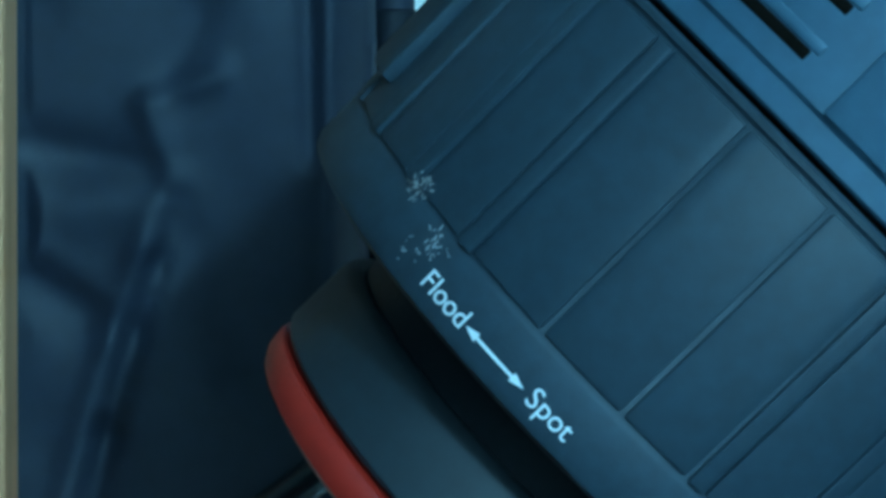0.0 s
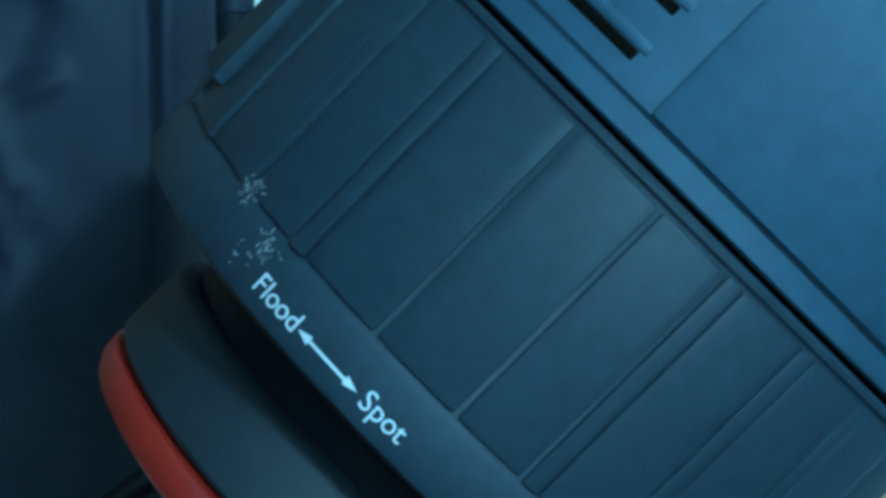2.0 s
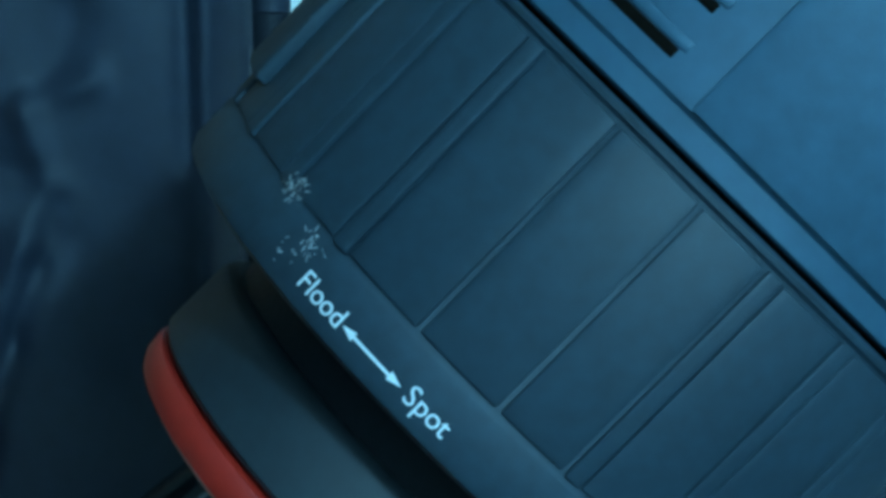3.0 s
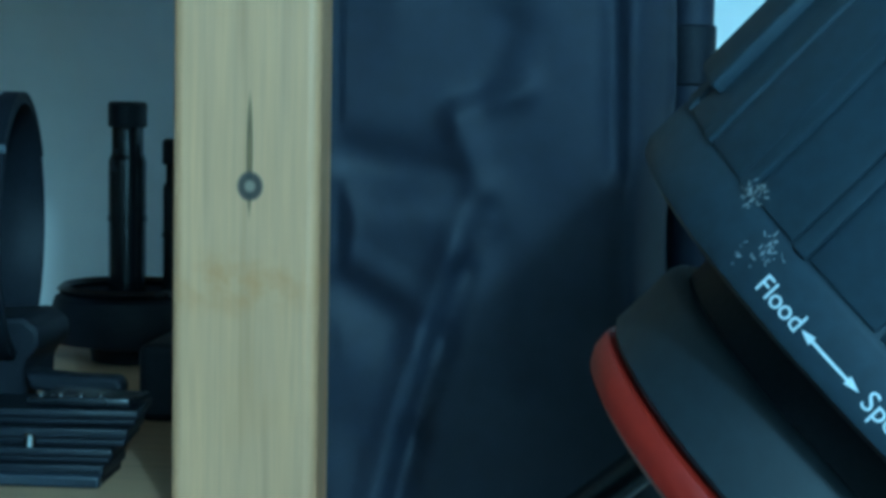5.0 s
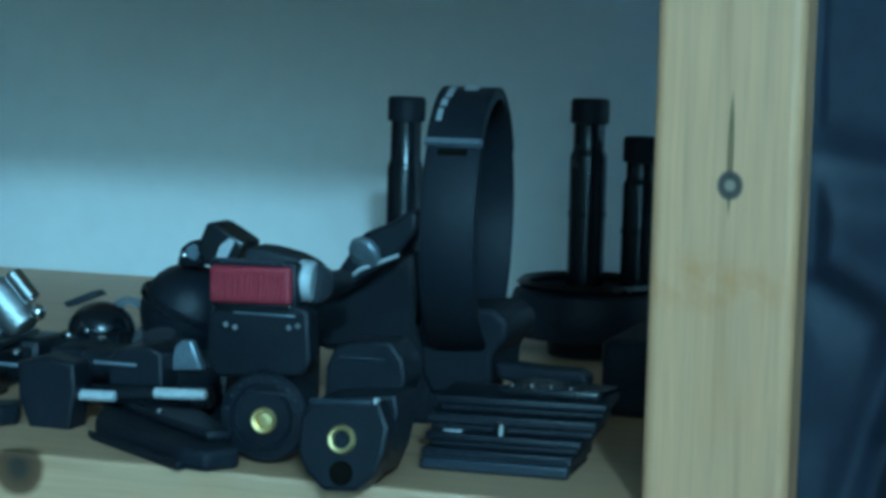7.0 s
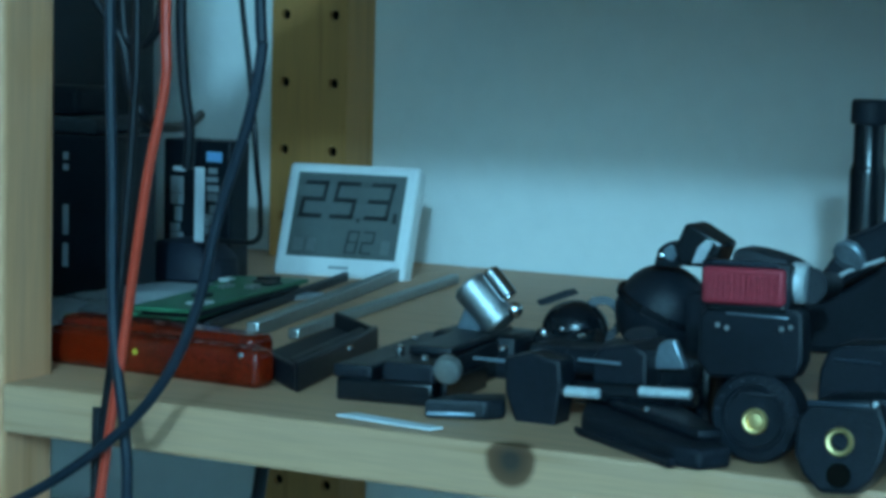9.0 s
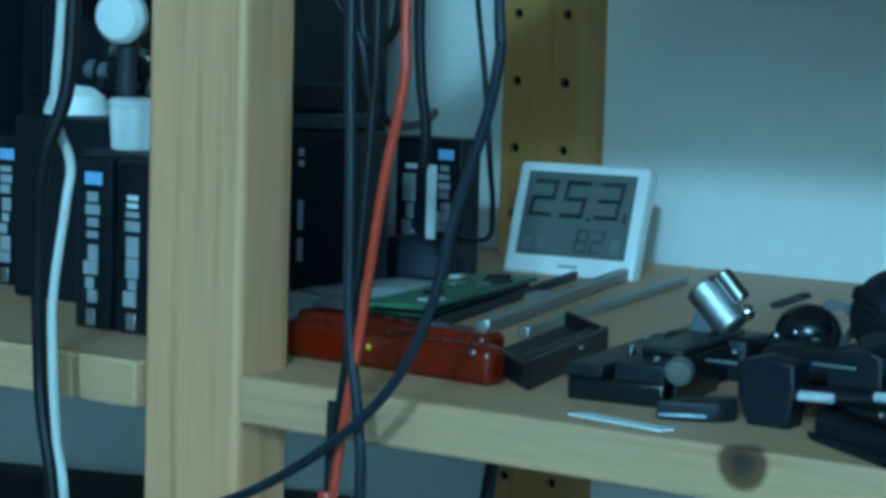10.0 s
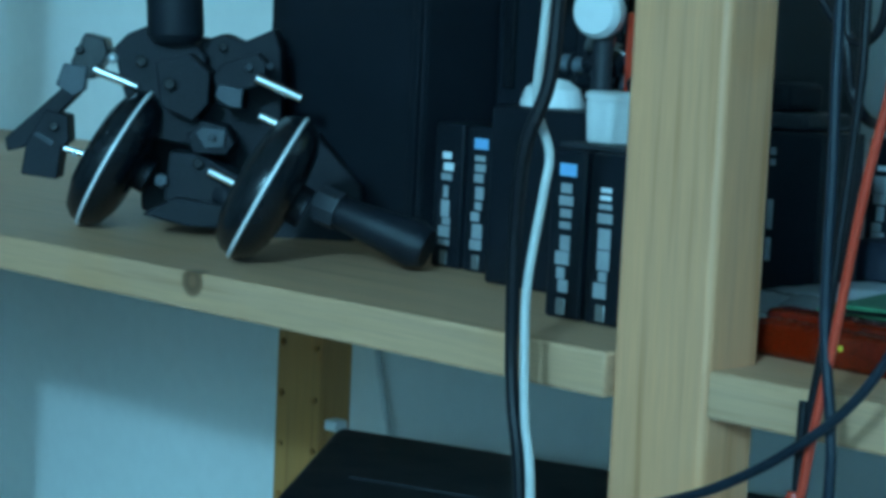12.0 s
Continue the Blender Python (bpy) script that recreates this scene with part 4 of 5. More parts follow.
part("body", slab_bm([(-0.356, 0.025), (-0.337, 0.034), (-0.3330, 0.040), (-0.3385, 0.052), (-0.352, 0.042)], 1.0, 1.0068, 0.0014), BLACK, wing)
part("bright_rim", slab_bm([(-0.3545, 0.0246), (-0.3400, 0.0316), (-0.3404, 0.0324), (-0.3549, 0.0254)], 1.0014, 1.0026, 0.0002), PALE_BLUE, wing)
strip = part("paper_strip", slab_bm([(-0.3815, 0.0115), (-0.3430, 0.0058), (-0.3412, 0.0112), (-0.3775, 0.0180)], 1.0003, 1.0010, 0.0), PAPER)
tagged(strip, "narrow white paper strip lying on the shelf", "paper strip")

superclamp = thing("super_clamp", (-0.32, 0.06, 1.0), "black jaw clamp with bright steel bars", "clamp")
part("jaw", prism_bm([(-0.3339, 1.021), (-0.3247, 1.0233), (-0.3134, 1.0216), (-0.3127, 1.0133), (-0.3148, 0.9987), (-0.3203, 0.9955), (-0.3285, 0.9976), (-0.3334, 1.0089)], 0.040, 0.052, 0.0012), BLACK, superclamp)
part("jaw", prism_bm([(-0.3078, 1.0213), (-0.3044, 1.0256), (-0.2929, 1.0276), (-0.2878, 1.025), (-0.2875, 1.0117), (-0.2909, 1.0062), (-0.3061, 1.0061)], 0.052, 0.080, 0.0012), BLACK, superclamp)
part("bar", rod_bm((-0.3185, 0.0445, 1.0108), (-0.3010, 0.0455, 1.0112), 0.0018), PALE_METAL, superclamp, "bright steel bar")
part("bar", rod_bm((-0.2870, 0.0445, 1.0136), (-0.2690, 0.0455, 1.0142), 0.0018), PALE_METAL, superclamp, "bright steel bar")
part("bar_sleeve", rod_bm((-0.3205, 0.0490, 1.0105), (-0.2690, 0.0500, 1.0125), 0.0034), BLACK_METAL, superclamp)
part("spacer", rod_bm((-0.3180, 0.058, 1.0190), (-0.3040, 0.058, 1.0200), 0.0050), BLACK, superclamp)
part("spine", box_bm(-0.346, -0.266, 0.082, 0.100, 1.0, 1.0200, 0.003), MATT, superclamp)
part("steel_shoe", prism_bm([(-0.2892, 1.0186), (-0.2871, 1.027), (-0.2845, 1.029), (-0.2813, 1.0289), (-0.2771, 1.0195)], 0.060, 0.064, 0.0008), PALE_BLUE, superclamp, "pale worn steel shoe")
part("block", box_bm(-0.290, -0.270, 0.064, 0.080, 1.0, 1.0235, 0.002), BLACK_METAL, superclamp)
part("thumb_disc", lathe_bm([(0, 0), (0.0052, 0), (0.0056, 0.0008), (0.0056, 0.0022), (0, 0.0030)], Matrix.Translation((-0.2990, 0.074, 1.0262)) @ Matrix.Rotation(radians(20), 4, "X"), 24), GREY, superclamp)
wedge = thing("wedge_plate", (-0.28, 0.02, 1.0), "long black rubber wedge lying at the shelf edge", "wedge")
part("wedge", slab_bm([(-0.3110, 0.056), (-0.302, 0.033), (-0.256, -0.002), (-0.2465, -0.004), (-0.240, 0.006), (-0.268, 0.046)], 1.0, 1.0066, 0.0018), MATT, wedge)
part("top_ridge", slab_bm([(-0.3040, 0.054), (-0.2960, 0.044), (-0.252, 0.008), (-0.246, 0.014), (-0.270, 0.044)], 1.0067, 1.0100, 0.0012), BLACK, wedge)
part("foot_plate", slab_bm([(-0.3040, 0.0320), (-0.3000, 0.0270), (-0.256, -0.0050), (-0.254, -0.001)], 1.0, 1.0026, 0.0006), MATT, wedge)

stud = thing("chrome_stud", (-0.378, 0.12, 1.0), "chromed steel stud with a smaller collar", "stud")
part("cylinder", rod_bm((-0.3870, 0.116, 1.0345), (-0.3725, 0.116, 1.0200), 0.0070, edge=0.001), BRUSHED, stud)
part("collar", rod_bm((-0.3775, 0.1140, 1.0405), (-0.3685, 0.1140, 1.0310), 0.0034, edge=0.0008), STEEL, stud)
part("skirt", prism_bm([(-0.3901, 1.018), (-0.3868, 1.0257), (-0.3832, 1.0254), (-0.3784, 1.0201), (-0.3818, 1.0166)], 0.112, 0.120, 0.001), PALE_BLUE, stud)
part("foot", box_bm(-0.402, -0.366, 0.114, 0.140, 1.0, 1.0165, 0.003), BLACK, stud)
part("bolt", ball_bm((-0.3655, 0.112, 1.0270), 0.0030), STEEL, stud)
head = thing("ball_head", (-0.314, 0.125, 1.0), "black tripod ball head with a tilted clamp on top", "ball head")
part("housing", ball_bm((-0.3125, 0.126, 1.0292), 0.0175), BLACK, head)
part("base", lathe_bm([(0, 0), (0.0150, 0), (0.0160, 0.002), (0.0150, 0.016), (0, 0.017)], Matrix.Translation((-0.3125, 0.126, 1.0)), 36), BLACK, head)
part("collar_band", lathe_bm([(0.0172, -0.0016), (0.0182, -0.0010), (0.0182, 0.0010), (0.0172, 0.0016)], Matrix.Translation((-0.3125, 0.126, 1.0310)) @ Matrix.Rotation(radians(24), 4, "Y"), 40), BLACK_METAL, head)
part("top_clamp", prism_bm([(-0.2989, 1.0634), (-0.2958, 1.063), (-0.2846, 1.0567), (-0.2878, 1.0484), (-0.2999, 1.0481), (-0.303, 1.0538)], 0.110, 0.126, 0.0012), BLACK_METAL, head)
# pale plate added where the bright wall shows through the clamp
part("lighter_face", prism_bm([(-0.2933, 1.0553), (-0.29, 1.0583), (-0.2878, 1.0572), (-0.2913, 1.0499), (-0.2954, 1.0496)], 0.1086, 0.1102, 0.0003), PALE_METAL, head, "pale plate standing in for wall seen through the clamp")
part("jaw_knob", prism_bm([(-0.3116, 1.0468), (-0.31, 1.0537), (-0.3053, 1.0567), (-0.3, 1.0538), (-0.3025, 1.0469)], 0.112, 0.124, 0.0016), BLACK, head)
part("knob_face", prism_bm([(-0.3072, 1.0536), (-0.3042, 1.0555), (-0.3015, 1.0531), (-0.3036, 1.0494), (-0.3058, 1.0501)], 0.1106, 0.1122, 0.0003), PALE_BLUE, head)
part("knob_glint", ball_bm((-0.3075, 0.111, 1.0511), 0.0017), STEEL, head)
grip = thing("small_ball_clamp", (-0.345, 0.14, 1.0), "small black clamp with a grey round plate", "clamp")
part("body", ball_bm((-0.3490, 0.130, 1.0195), 0.0125, 0.85), BLACK_METAL, grip)
part("pivot", rod_bm((-0.3600, 0.122, 1.0150), (-0.3360, 0.122, 1.0170), 0.0046), BLACK_METAL, grip)
part("base", box_bm(-0.364, -0.333, 0.124, 0.150, 1.0, 1.0150, 0.003), BLACK, grip)
part("grey_disc", lathe_bm([(0.0052, 0), (0.0078, 0), (0.0084, 0.0008), (0.0084, 0.0024), (0.0052, 0.0028)], frame_of((-0.3400, 0.134, 1.0235), (-0.3360, 0.1240, 1.0250)), 32), GREY, grip)
# two glints on the clamp, added as tiny steel balls
for q in ((-0.3565, 0.1185, 1.0185), (-0.3490, 0.1190, 1.0205)):
    part("screw", ball_bm(q, 0.0015), STEEL, grip)
part("top_bar", prism_bm([(-0.3696, 1.0275), (-0.3571, 1.0326), (-0.3547, 1.0308), (-0.3678, 1.0255)], 0.138, 0.146, 0.0006), GREY, grip)
handle = thing("rear_block", (-0.28, 0.12, 1.0), "matt black block behind the clamps", "block")
part("block", box_bm(-0.296, -0.262, 0.104, 0.130, 1.0, 1.040, 0.003), MATT, handle)

# small fittings on the clamps, added to give their tiny glints
for x, y, z, r, owner in ((-0.3995, 0.0500, 1.0166, 0.0014, qr), (-0.3650, 0.0420, 1.0172, 0.0016, qr), (-0.3925, 0.0850, 1.0166, 0.0014, qr), (-0.3385, 0.0480, 1.0222, 0.0017, superclamp), (-0.3035, 0.0600, 1.0242, 0.0018, superclamp), (-0.3260, 0.0850, 1.0232, 0.0016, superclamp), (-0.2780, 0.0300, 1.0102, 0.0012, wedge), (-0.3480, 0.1440, 1.0288, 0.0014, grip)):
    part("glint_screw", lathe_bm([(0, 0), (r, 0), (r, 0.0007), (r * 0.7, 0.0011), (r * 0.35, 0.0011), (r * 0.3, 0.0006), (0, 0.0006)], Matrix.Translation((x, y, z)), 14), STEEL, owner)
# highlights on bevels, put in as thin pale strips
for x0, x1, y, z in ((-0.346, -0.334, 0.0405, 1.0190), (-0.3115, -0.2960, 0.0497, 1.0205), (-0.3180, -0.3100, 0.1075, 1.0170)):
    part("bevel_highlight", box_bm(x0, x1, y, y + 0.0008, z, z + 0.0012, 0.0003, 1), PALE_BLUE, superclamp if y < 0.1 else head)

clock = thing("room_thermometer", (-0.602, 0.385, 1.0), "white square digital thermometer showing 25.3 and 82", "thermometer")
CM = Matrix.Translation((-0.5896, 0.3600, 1.0002)) @ Matrix.Rotation(radians(8), 4, "Z") @ Matrix.Rotation(radians(-21), 4, "X") @ Matrix.Diagonal((0.915, 1.0, 1.032, 1.0))
part("case", box_bm(-0.0405, 0.0405, 0.0, 0.0125, 0.0, 0.0600, 0.0028, 3, CM), WHITE, clock)
screen = part("screen", box_bm(-0.0335, 0.0335, -0.0004, 0.001, 0.0100, 0.0545, 0.0003, 1, CM), LCD, clock, "grey liquid crystal screen")
LEAN = Matrix(((1, 0, 0.12, -0.004), (0, 1, 0, 0), (0, 0, 1, 0), (0, 0, 0, 1)))
SEG = {"2": "abged", "5": "afgcd", "3": "abgcd", "8": "abcdefg"}


def digit(ch, x, z, w, h, t):
    """The lit bars of one seven-bar figure."""
    mid, e = h / 2, 0.00025
    bars = {"a": (0, w, h - t, h), "g": (0, w, mid - t / 2, mid + t / 2), "d": (0, w, 0, t), "f": (0, t, mid, h), "b": (w - t, w, mid, h), "e": (0, t, 0, mid), "c": (w - t, w, 0, mid)}
    for s in SEG[ch]:
        a, b, c, d = bars[s]
        part("segment", box_bm(x + a + e, x + b - e, -0.0007, -0.0003, z + c + e, z + d - e, 0, 1, CM @ LEAN), LCD_INK, screen, "", False)


for ch, x in (("2", -0.0300), ("5", -0.0105), ("3", 0.0110)):
    digit(ch, x, 0.0300, 0.0150, 0.0205, 0.0029)
part("decimal_point", box_bm(0.0066, 0.0086, -0.0007, -0.0003, 0.0288, 0.0308, 0, 1, CM), LCD_INK, screen)
for ch, x in (("8", 0.0040), ("2", 0.0135)):
    digit(ch, x, 0.0122, 0.0076, 0.0125, 0.0014)
part("unit_mark", box_bm(0.0285, 0.0310, -0.0007, -0.0003, 0.0290, 0.0345, 0, 1, CM), LCD_INK, screen)
part("unit_mark", box_bm(0.0240, 0.0290, -0.0007, -0.0003, 0.0130, 0.0200, 0, 1, CM), LCD_FAINT, screen)
part("faint_marks", join_bm(box_bm(-0.0300, -0.0240, -0.0006, -0.0003, 0.0130, 0.0195, 0, 1, CM), box_bm(-0.0215, -0.0165, -0.0006, -0.0003, 0.0130, 0.0195, 0, 1, CM)), LCD_FAINT, screen)
part("maker_mark", box_bm(-0.0060, 0.0060, -0.0004, 0.0002, 0.0042, 0.0056, 0, 1, CM), LABEL, clock)
part("stand", box_bm(-0.010, 0.010, 0.012, 0.0285, -0.001, 0.020, 0.001, 2, Matrix.Translation((-0.5886, 0.3680, 1.0012)) @ Matrix.Rotation(radians(8), 4, "Z")), WHITE, clock)

# ---- behind the second post: loose parts ----
lens_bar = thing("tail_light_lens", (-0.47, 0.045, 1.0), "translucent red plastic light lens with an amber glint", "light lens")
LM = Matrix.Translation((-0.4805, 0.049, 1.0)) @ Matrix.Rotation(radians(-3.5), 4, "Z")
part("front_lens", box_bm(-0.050, 0.0495, -0.006, 0.006, 0.0, 0.0140, 0.003, 3, LM), AMBER, lens_bar)
part("rear_lens", box_bm(-0.055, 0.0375, 0.007, 0.022, 0.0, 0.0168, 0.003, 3, LM), AMBER, lens_bar)
for k in range(14):
    part("prism", box_bm(-0.047 + 0.0066 * k, -0.0425 + 0.0066 * k, -0.0048, 0.0048, 0.0135, 0.0145, 0.0004, 1, LM), AMBER, lens_bar)
part("amber_reflector", rod_bm(LM @ Vector((-0.006, -0.0058, 0.0085)), LM @ Vector((-0.006, -0.0066, 0.0085)), 0.0012), YELLOW, lens_bar)
part("end_glint", rod_bm(LM @ Vector((0.0420, -0.0050, 0.0118)), LM @ Vector((0.0420, -0.0064, 0.0120)), 0.0012), STEEL, lens_bar)
pouch = thing("antistatic_pouch", (-0.60, 0.20, 1.0), "grey plastic pouch lying on the shelf", "pouch")
bm = bmesh.new()
g = [[bm.verts.new((-0.640 + 0.068 * i / 14 + 0.02 * j / 14, 0.118 + 0.155 * j / 14 + 0.012 * i / 14, 1.0022 + 0.008 * math.sin(math.pi * i / 14) * math.sin(math.pi * j / 14) + 0.0016 * noise.noise((i * 0.6, j * 0.6, 4)))) for i in range(15)] for j in range(15)]
for j in range(14):
    for i in range(14):
        bm.faces.new((g[j][i], g[j][i + 1], g[j + 1][i + 1], g[j + 1][i]))
ext = bmesh.ops.extrude_face_region(bm, geom=list(bm.faces))
for v in [q for q in ext["geom"] if isinstance(q, bmesh.types.BMVert)]:
    v.co.z = 1.0003
part("sheet", bm, SILVER_BAG, pouch)
for nm, pts_, z0 in (("circuit_board", [(-0.572, 0.146), (-0.533, 0.150), (-0.570, 0.300), (-0.606, 0.288)], 1.0045), ("circuit_board", [(-0.556, 0.136), (-0.530, 0.142), (-0.552, 0.268), (-0.580, 0.262)], 1.0088)):
    t = thing(nm, (pts_[0][0], pts_[0][1], 1.0), "green circuit board stacked among loose parts", "circuit board", "loose circuit boards")
    part("board", slab_bm(pts_, z0, z0 + 0.0016, 0.0), GREEN, t)
    part("spacer", slab_bm([(x * 0.94 + sum(p[0] for p in pts_) / 4 * 0.06, y * 0.9 + sum(p[1] for p in pts_) / 4 * 0.1) for x, y in pts_], 1.0003 if z0 < 1.006 else 1.0062, z0, 0.0), MATT, t)
    rr = random.Random(int(z0 * 1e5))
    for k in range(10):
        u, v = rr.uniform(0.12, 0.85), rr.uniform(0.08, 0.9)
        a = Vector(pts_[0]).lerp(Vector(pts_[1]), u)
        b = Vector(pts_[3]).lerp(Vector(pts_[2]), u)
        c = a.lerp(b, v)
        s = rr.uniform(0.0015, 0.004)
        part("chip", box_bm(c.x - s, c.x + s, c.y - s * 1.4, c.y + s * 1.4, z0 + 0.0016, z0 + 0.0016 + rr.uniform(0.0008, 0.002), 0.0002, 1), rr.choice((BLACK, BLACK, GREEN, WHITE, BRUSHED)), t)
tray = thing("plastic_tray", (-0.465, 0.14, 1.0), "low black plastic tray with a raised rim", "tray")
part("tray_floor", slab_bm([(-0.4608, 0.0824), (-0.4177, 0.0443), (-0.4418, 0.143), (-0.4804, 0.1771)], 1.0, 1.0045, 0.001), MATT, tray)
part("tray_rim", slab_bm([(-0.4197, 0.0453), (-0.416, 0.042), (-0.4405, 0.1426), (-0.4442, 0.1459)], 1.0, 1.0112, 0.0012), BLACK, tray)
part("tray_rim", slab_bm([(-0.4606, 0.0814), (-0.4199, 0.0454), (-0.4211, 0.0503), (-0.4618, 0.0863)], 1.0, 1.0095, 0.0012), BLACK, tray)
part("tray_rim", slab_bm([(-0.4795, 0.1732), (-0.4432, 0.1412), (-0.4444, 0.146), (-0.4806, 0.1781)], 1.0, 1.0105, 0.0012), BLACK, tray)
part("tray_rim", slab_bm([(-0.4302, 0.0591), (-0.426, 0.0554), (-0.4477, 0.1444), (-0.4518, 0.148)], 1.0, 1.0098, 0.0012), BLACK, tray)
G_BAR = "metal bars on the shelf"
for a, b, w, mat, lab in (((-0.505, 0.150), (-0.560, 0.372), 0.0055, ALU, "dull flat metal bar lying on the shelf"), ((-0.488, 0.155), (-0.530, 0.378), 0.0050, ALU, "dull flat metal bar lying on the shelf"), ((-0.528, 0.150), (-0.578, 0.350), 0.0030, GREY, "thin dark rod lying on the shelf")):
    d = (Vector(b) - Vector(a)).normalized()
    n2 = Vector((-d.y, d.x)) * w / 2
    bar = part("metal_bar", slab_bm([Vector(a) - n2, Vector(a) + n2, Vector(b) + n2, Vector(b) - n2], 1.0002, 1.0002 + (0.0062 if w > 0.0052 else 0.0045), 0.0008), mat)
    tagged(bar, lab, "metal bar", G_BAR)


def battery(x, y, z, label, marks, depth=0.038, turn=0.0, blue=True):
    t = thing("camera_battery", (x, y, z), label, "camera battery", "upright camera batteries")
    m = Matrix.Translation((x, y, z)) @ Matrix.Rotation(radians(turn), 4, "Z")
    w, h = 0.0205, 0.0705
    body = part("body", box_bm(0.0003, w - 0.0003, 0, depth, 0, h, 0.0016, 2, m), BLACK, t)
    if blue:
        part("blue_badge", box_bm(0.0055, 0.0150, -0.0003, 0.001, h - 0.0110, h - 0.0058, 0.0002, 1, m), BLUE_LABEL, body, "light blue badge")
    rr = random.Random(int(x * 10000) + 7)
    zz = h - 0.014
    for k in range(marks):
        s = rr.uniform(0.002, 0.0042)
        part("print_mark", box_bm(0.0062 + rr.uniform(-0.0006, 0.001), 0.0132 + rr.uniform(-0.001, 0.001), -0.0003, 0.001, zz - s, zz, 0.0002, 1, m), INK if k < 2 and not blue else LABEL, body)
        zz -= s + rr.uniform(0.0008, 0.0018)
    zz -= 0.001
    while zz > 0.0125:
        s = min(rr.uniform(0.0035, 0.0090), zz - 0.0110)
        w0 = 0.0052 + rr.choice((0, 0, 0.0012, 0.0024))
        part("print_panel", box_bm(w0, 0.0132 - rr.choice((0, 0, 0.0010, 0.0022)), -0.0003, 0.001, zz - s, zz, 0.0002, 1, m), LABEL, body, "grey printed panel")
        zz -= s + rr.choice((0.0003, 0.0005, 0.0011))
    part("contact_slot", box_bm(0.0070, 0.0120, -0.0004, 0.001, 0.0015, 0.0085, 0.0003, 1, m), ALU, body)
    return t


# dark boxes and batteries at the back
charger = thing("battery_charger", (-0.67, 0.23, 1.0), "black battery charger box with small pale print", "charger")
part("box", box_bm(-0.735, -0.616, 0.205, 0.238, 1.0, 1.0770, 0.002), BLACK, charger)
part("lid", box_bm(-0.740, -0.626, 0.203, 0.240, 1.0772, 1.0850, 0.002), GREY, charger)
for z0, z1 in ((1.0650, 1.0685), (1.0600, 1.0630), (1.0300, 1.0440), (1.0150, 1.0260)):
    part("print_mark", box_bm(-0.6460, -0.6430, 0.2042, 0.206, z0, z1, 0.0002, 1), LABEL, charger)
topbox = thing("flat_black_case", (-0.69, 0.25, 1.087), "flat black case lying on a charger", "case")
part("case", box_bm(-0.735, -0.640, 0.207, 0.236, 1.0852, 1.0990, 0.003), MATT, topbox)
battery(-0.6680, 0.3150, 1.0, "black camera battery standing at the back", 1, 0.018, blue=False)
battery(-0.6465, 0.3150, 1.0, "black camera battery with a blue badge", 4, 0.018)
# white strip added in place of the bright wall between the parts
part_white = part("wall_gap_strip", box_bm(-0.6175, -0.6120, 0.2700, 0.2715, 1.0235, 1.0600, 0.0005, 1, None), PAPER)
tagged(part_white, "white strip standing in for the wall seen between dark parts", "paper tag")
pouch2 = thing("black_pouch", (-0.615, 0.31, 1.0), "soft black pouch beside the thermometer", "pouch")
part("pouch", lathe_bm([(0, 0), (0.022, 0), (0.026, 0.004), (0.025, 0.014), (0.018, 0.021), (0.006, 0.023), (0, 0.0235)], Matrix.Translation((-0.634, 0.292, 1.0)) @ Matrix.Diagonal((1.0, 0.75, 1, 1)), 28), NYLON, pouch2)

# ---- hanging cables ----
G_CABLE = "cables hanging before the shelf"


def cable(name, pts_, r, mat, label):
    ob = part(name, tube_bm(pts_, r), mat)
    return tagged(ob, label, "cable", G_CABLE)


CY = -0.030
cable("black_cable", [(-0.450, CY, 1.6), (-0.446, CY, 1.30), (-0.445, CY, 1.136), (-0.4435, CY, 1.081), (-0.4425, CY, 1.030), (-0.4375, CY, 0.995), (-0.4365, CY, 0.960), (-0.440, CY, 0.80), (-0.445, CY, 0.3)], 0.0019, BLUE_WIRE, "dark slate cable hanging before the shelf")
cable("black_cable", [(-0.440, CY + 0.006, 1.6), (-0.4405, CY + 0.006, 1.30), (-0.4385, CY + 0.006, 1.136), (-0.4395, CY + 0.006, 1.100), (-0.4420, CY + 0.005, 1.060), (-0.4455, CY + 0.004, 1.020), (-0.4505, CY + 0.004, 0.985), (-0.4520, CY + 0.003, 0.94), (-0.456, CY, 0.3)], 0.0016, BLACK_WIRE, "thin black cable hanging before the shelf")
cable("red_cable", [(-0.418, CY - 0.002, 1.6), (-0.4205, CY - 0.002, 1.25), (-0.4215, CY - 0.002, 1.136), (-0.4215, CY - 0.002, 1.110), (-0.4285, CY - 0.002, 1.077), (-0.4385, CY + 0.0005, 1.026), (-0.4475, CY + 0.0005, 0.972), (-0.4550, CY, 0.90), (-0.460, CY, 0.3)], 0.0017, RED_WIRE, "bright red cable hanging before the shelf")
cable("slate_cable", [(-0.400, CY - 0.006, 1.6), (-0.388, CY - 0.006, 1.25), (-0.3835, CY - 0.006, 1.137), (-0.3825, CY - 0.006, 1.122), (-0.3870, CY - 0.006, 1.100), (-0.3975, CY - 0.006, 1.070), (-0.4060, CY - 0.006, 1.038), (-0.4200, CY - 0.006, 1.012), (-0.4430, CY - 0.006, 0.990), (-0.4790, CY - 0.006, 0.9675), (-0.53, CY - 0.010, 0.945), (-0.60, CY - 0.012, 0.90), (-0.66, CY - 0.02, 0.6), (-0.67, CY, 0.2)], 0.0018, BLUE_WIRE, "thick slate cable swinging across the shelf edge")
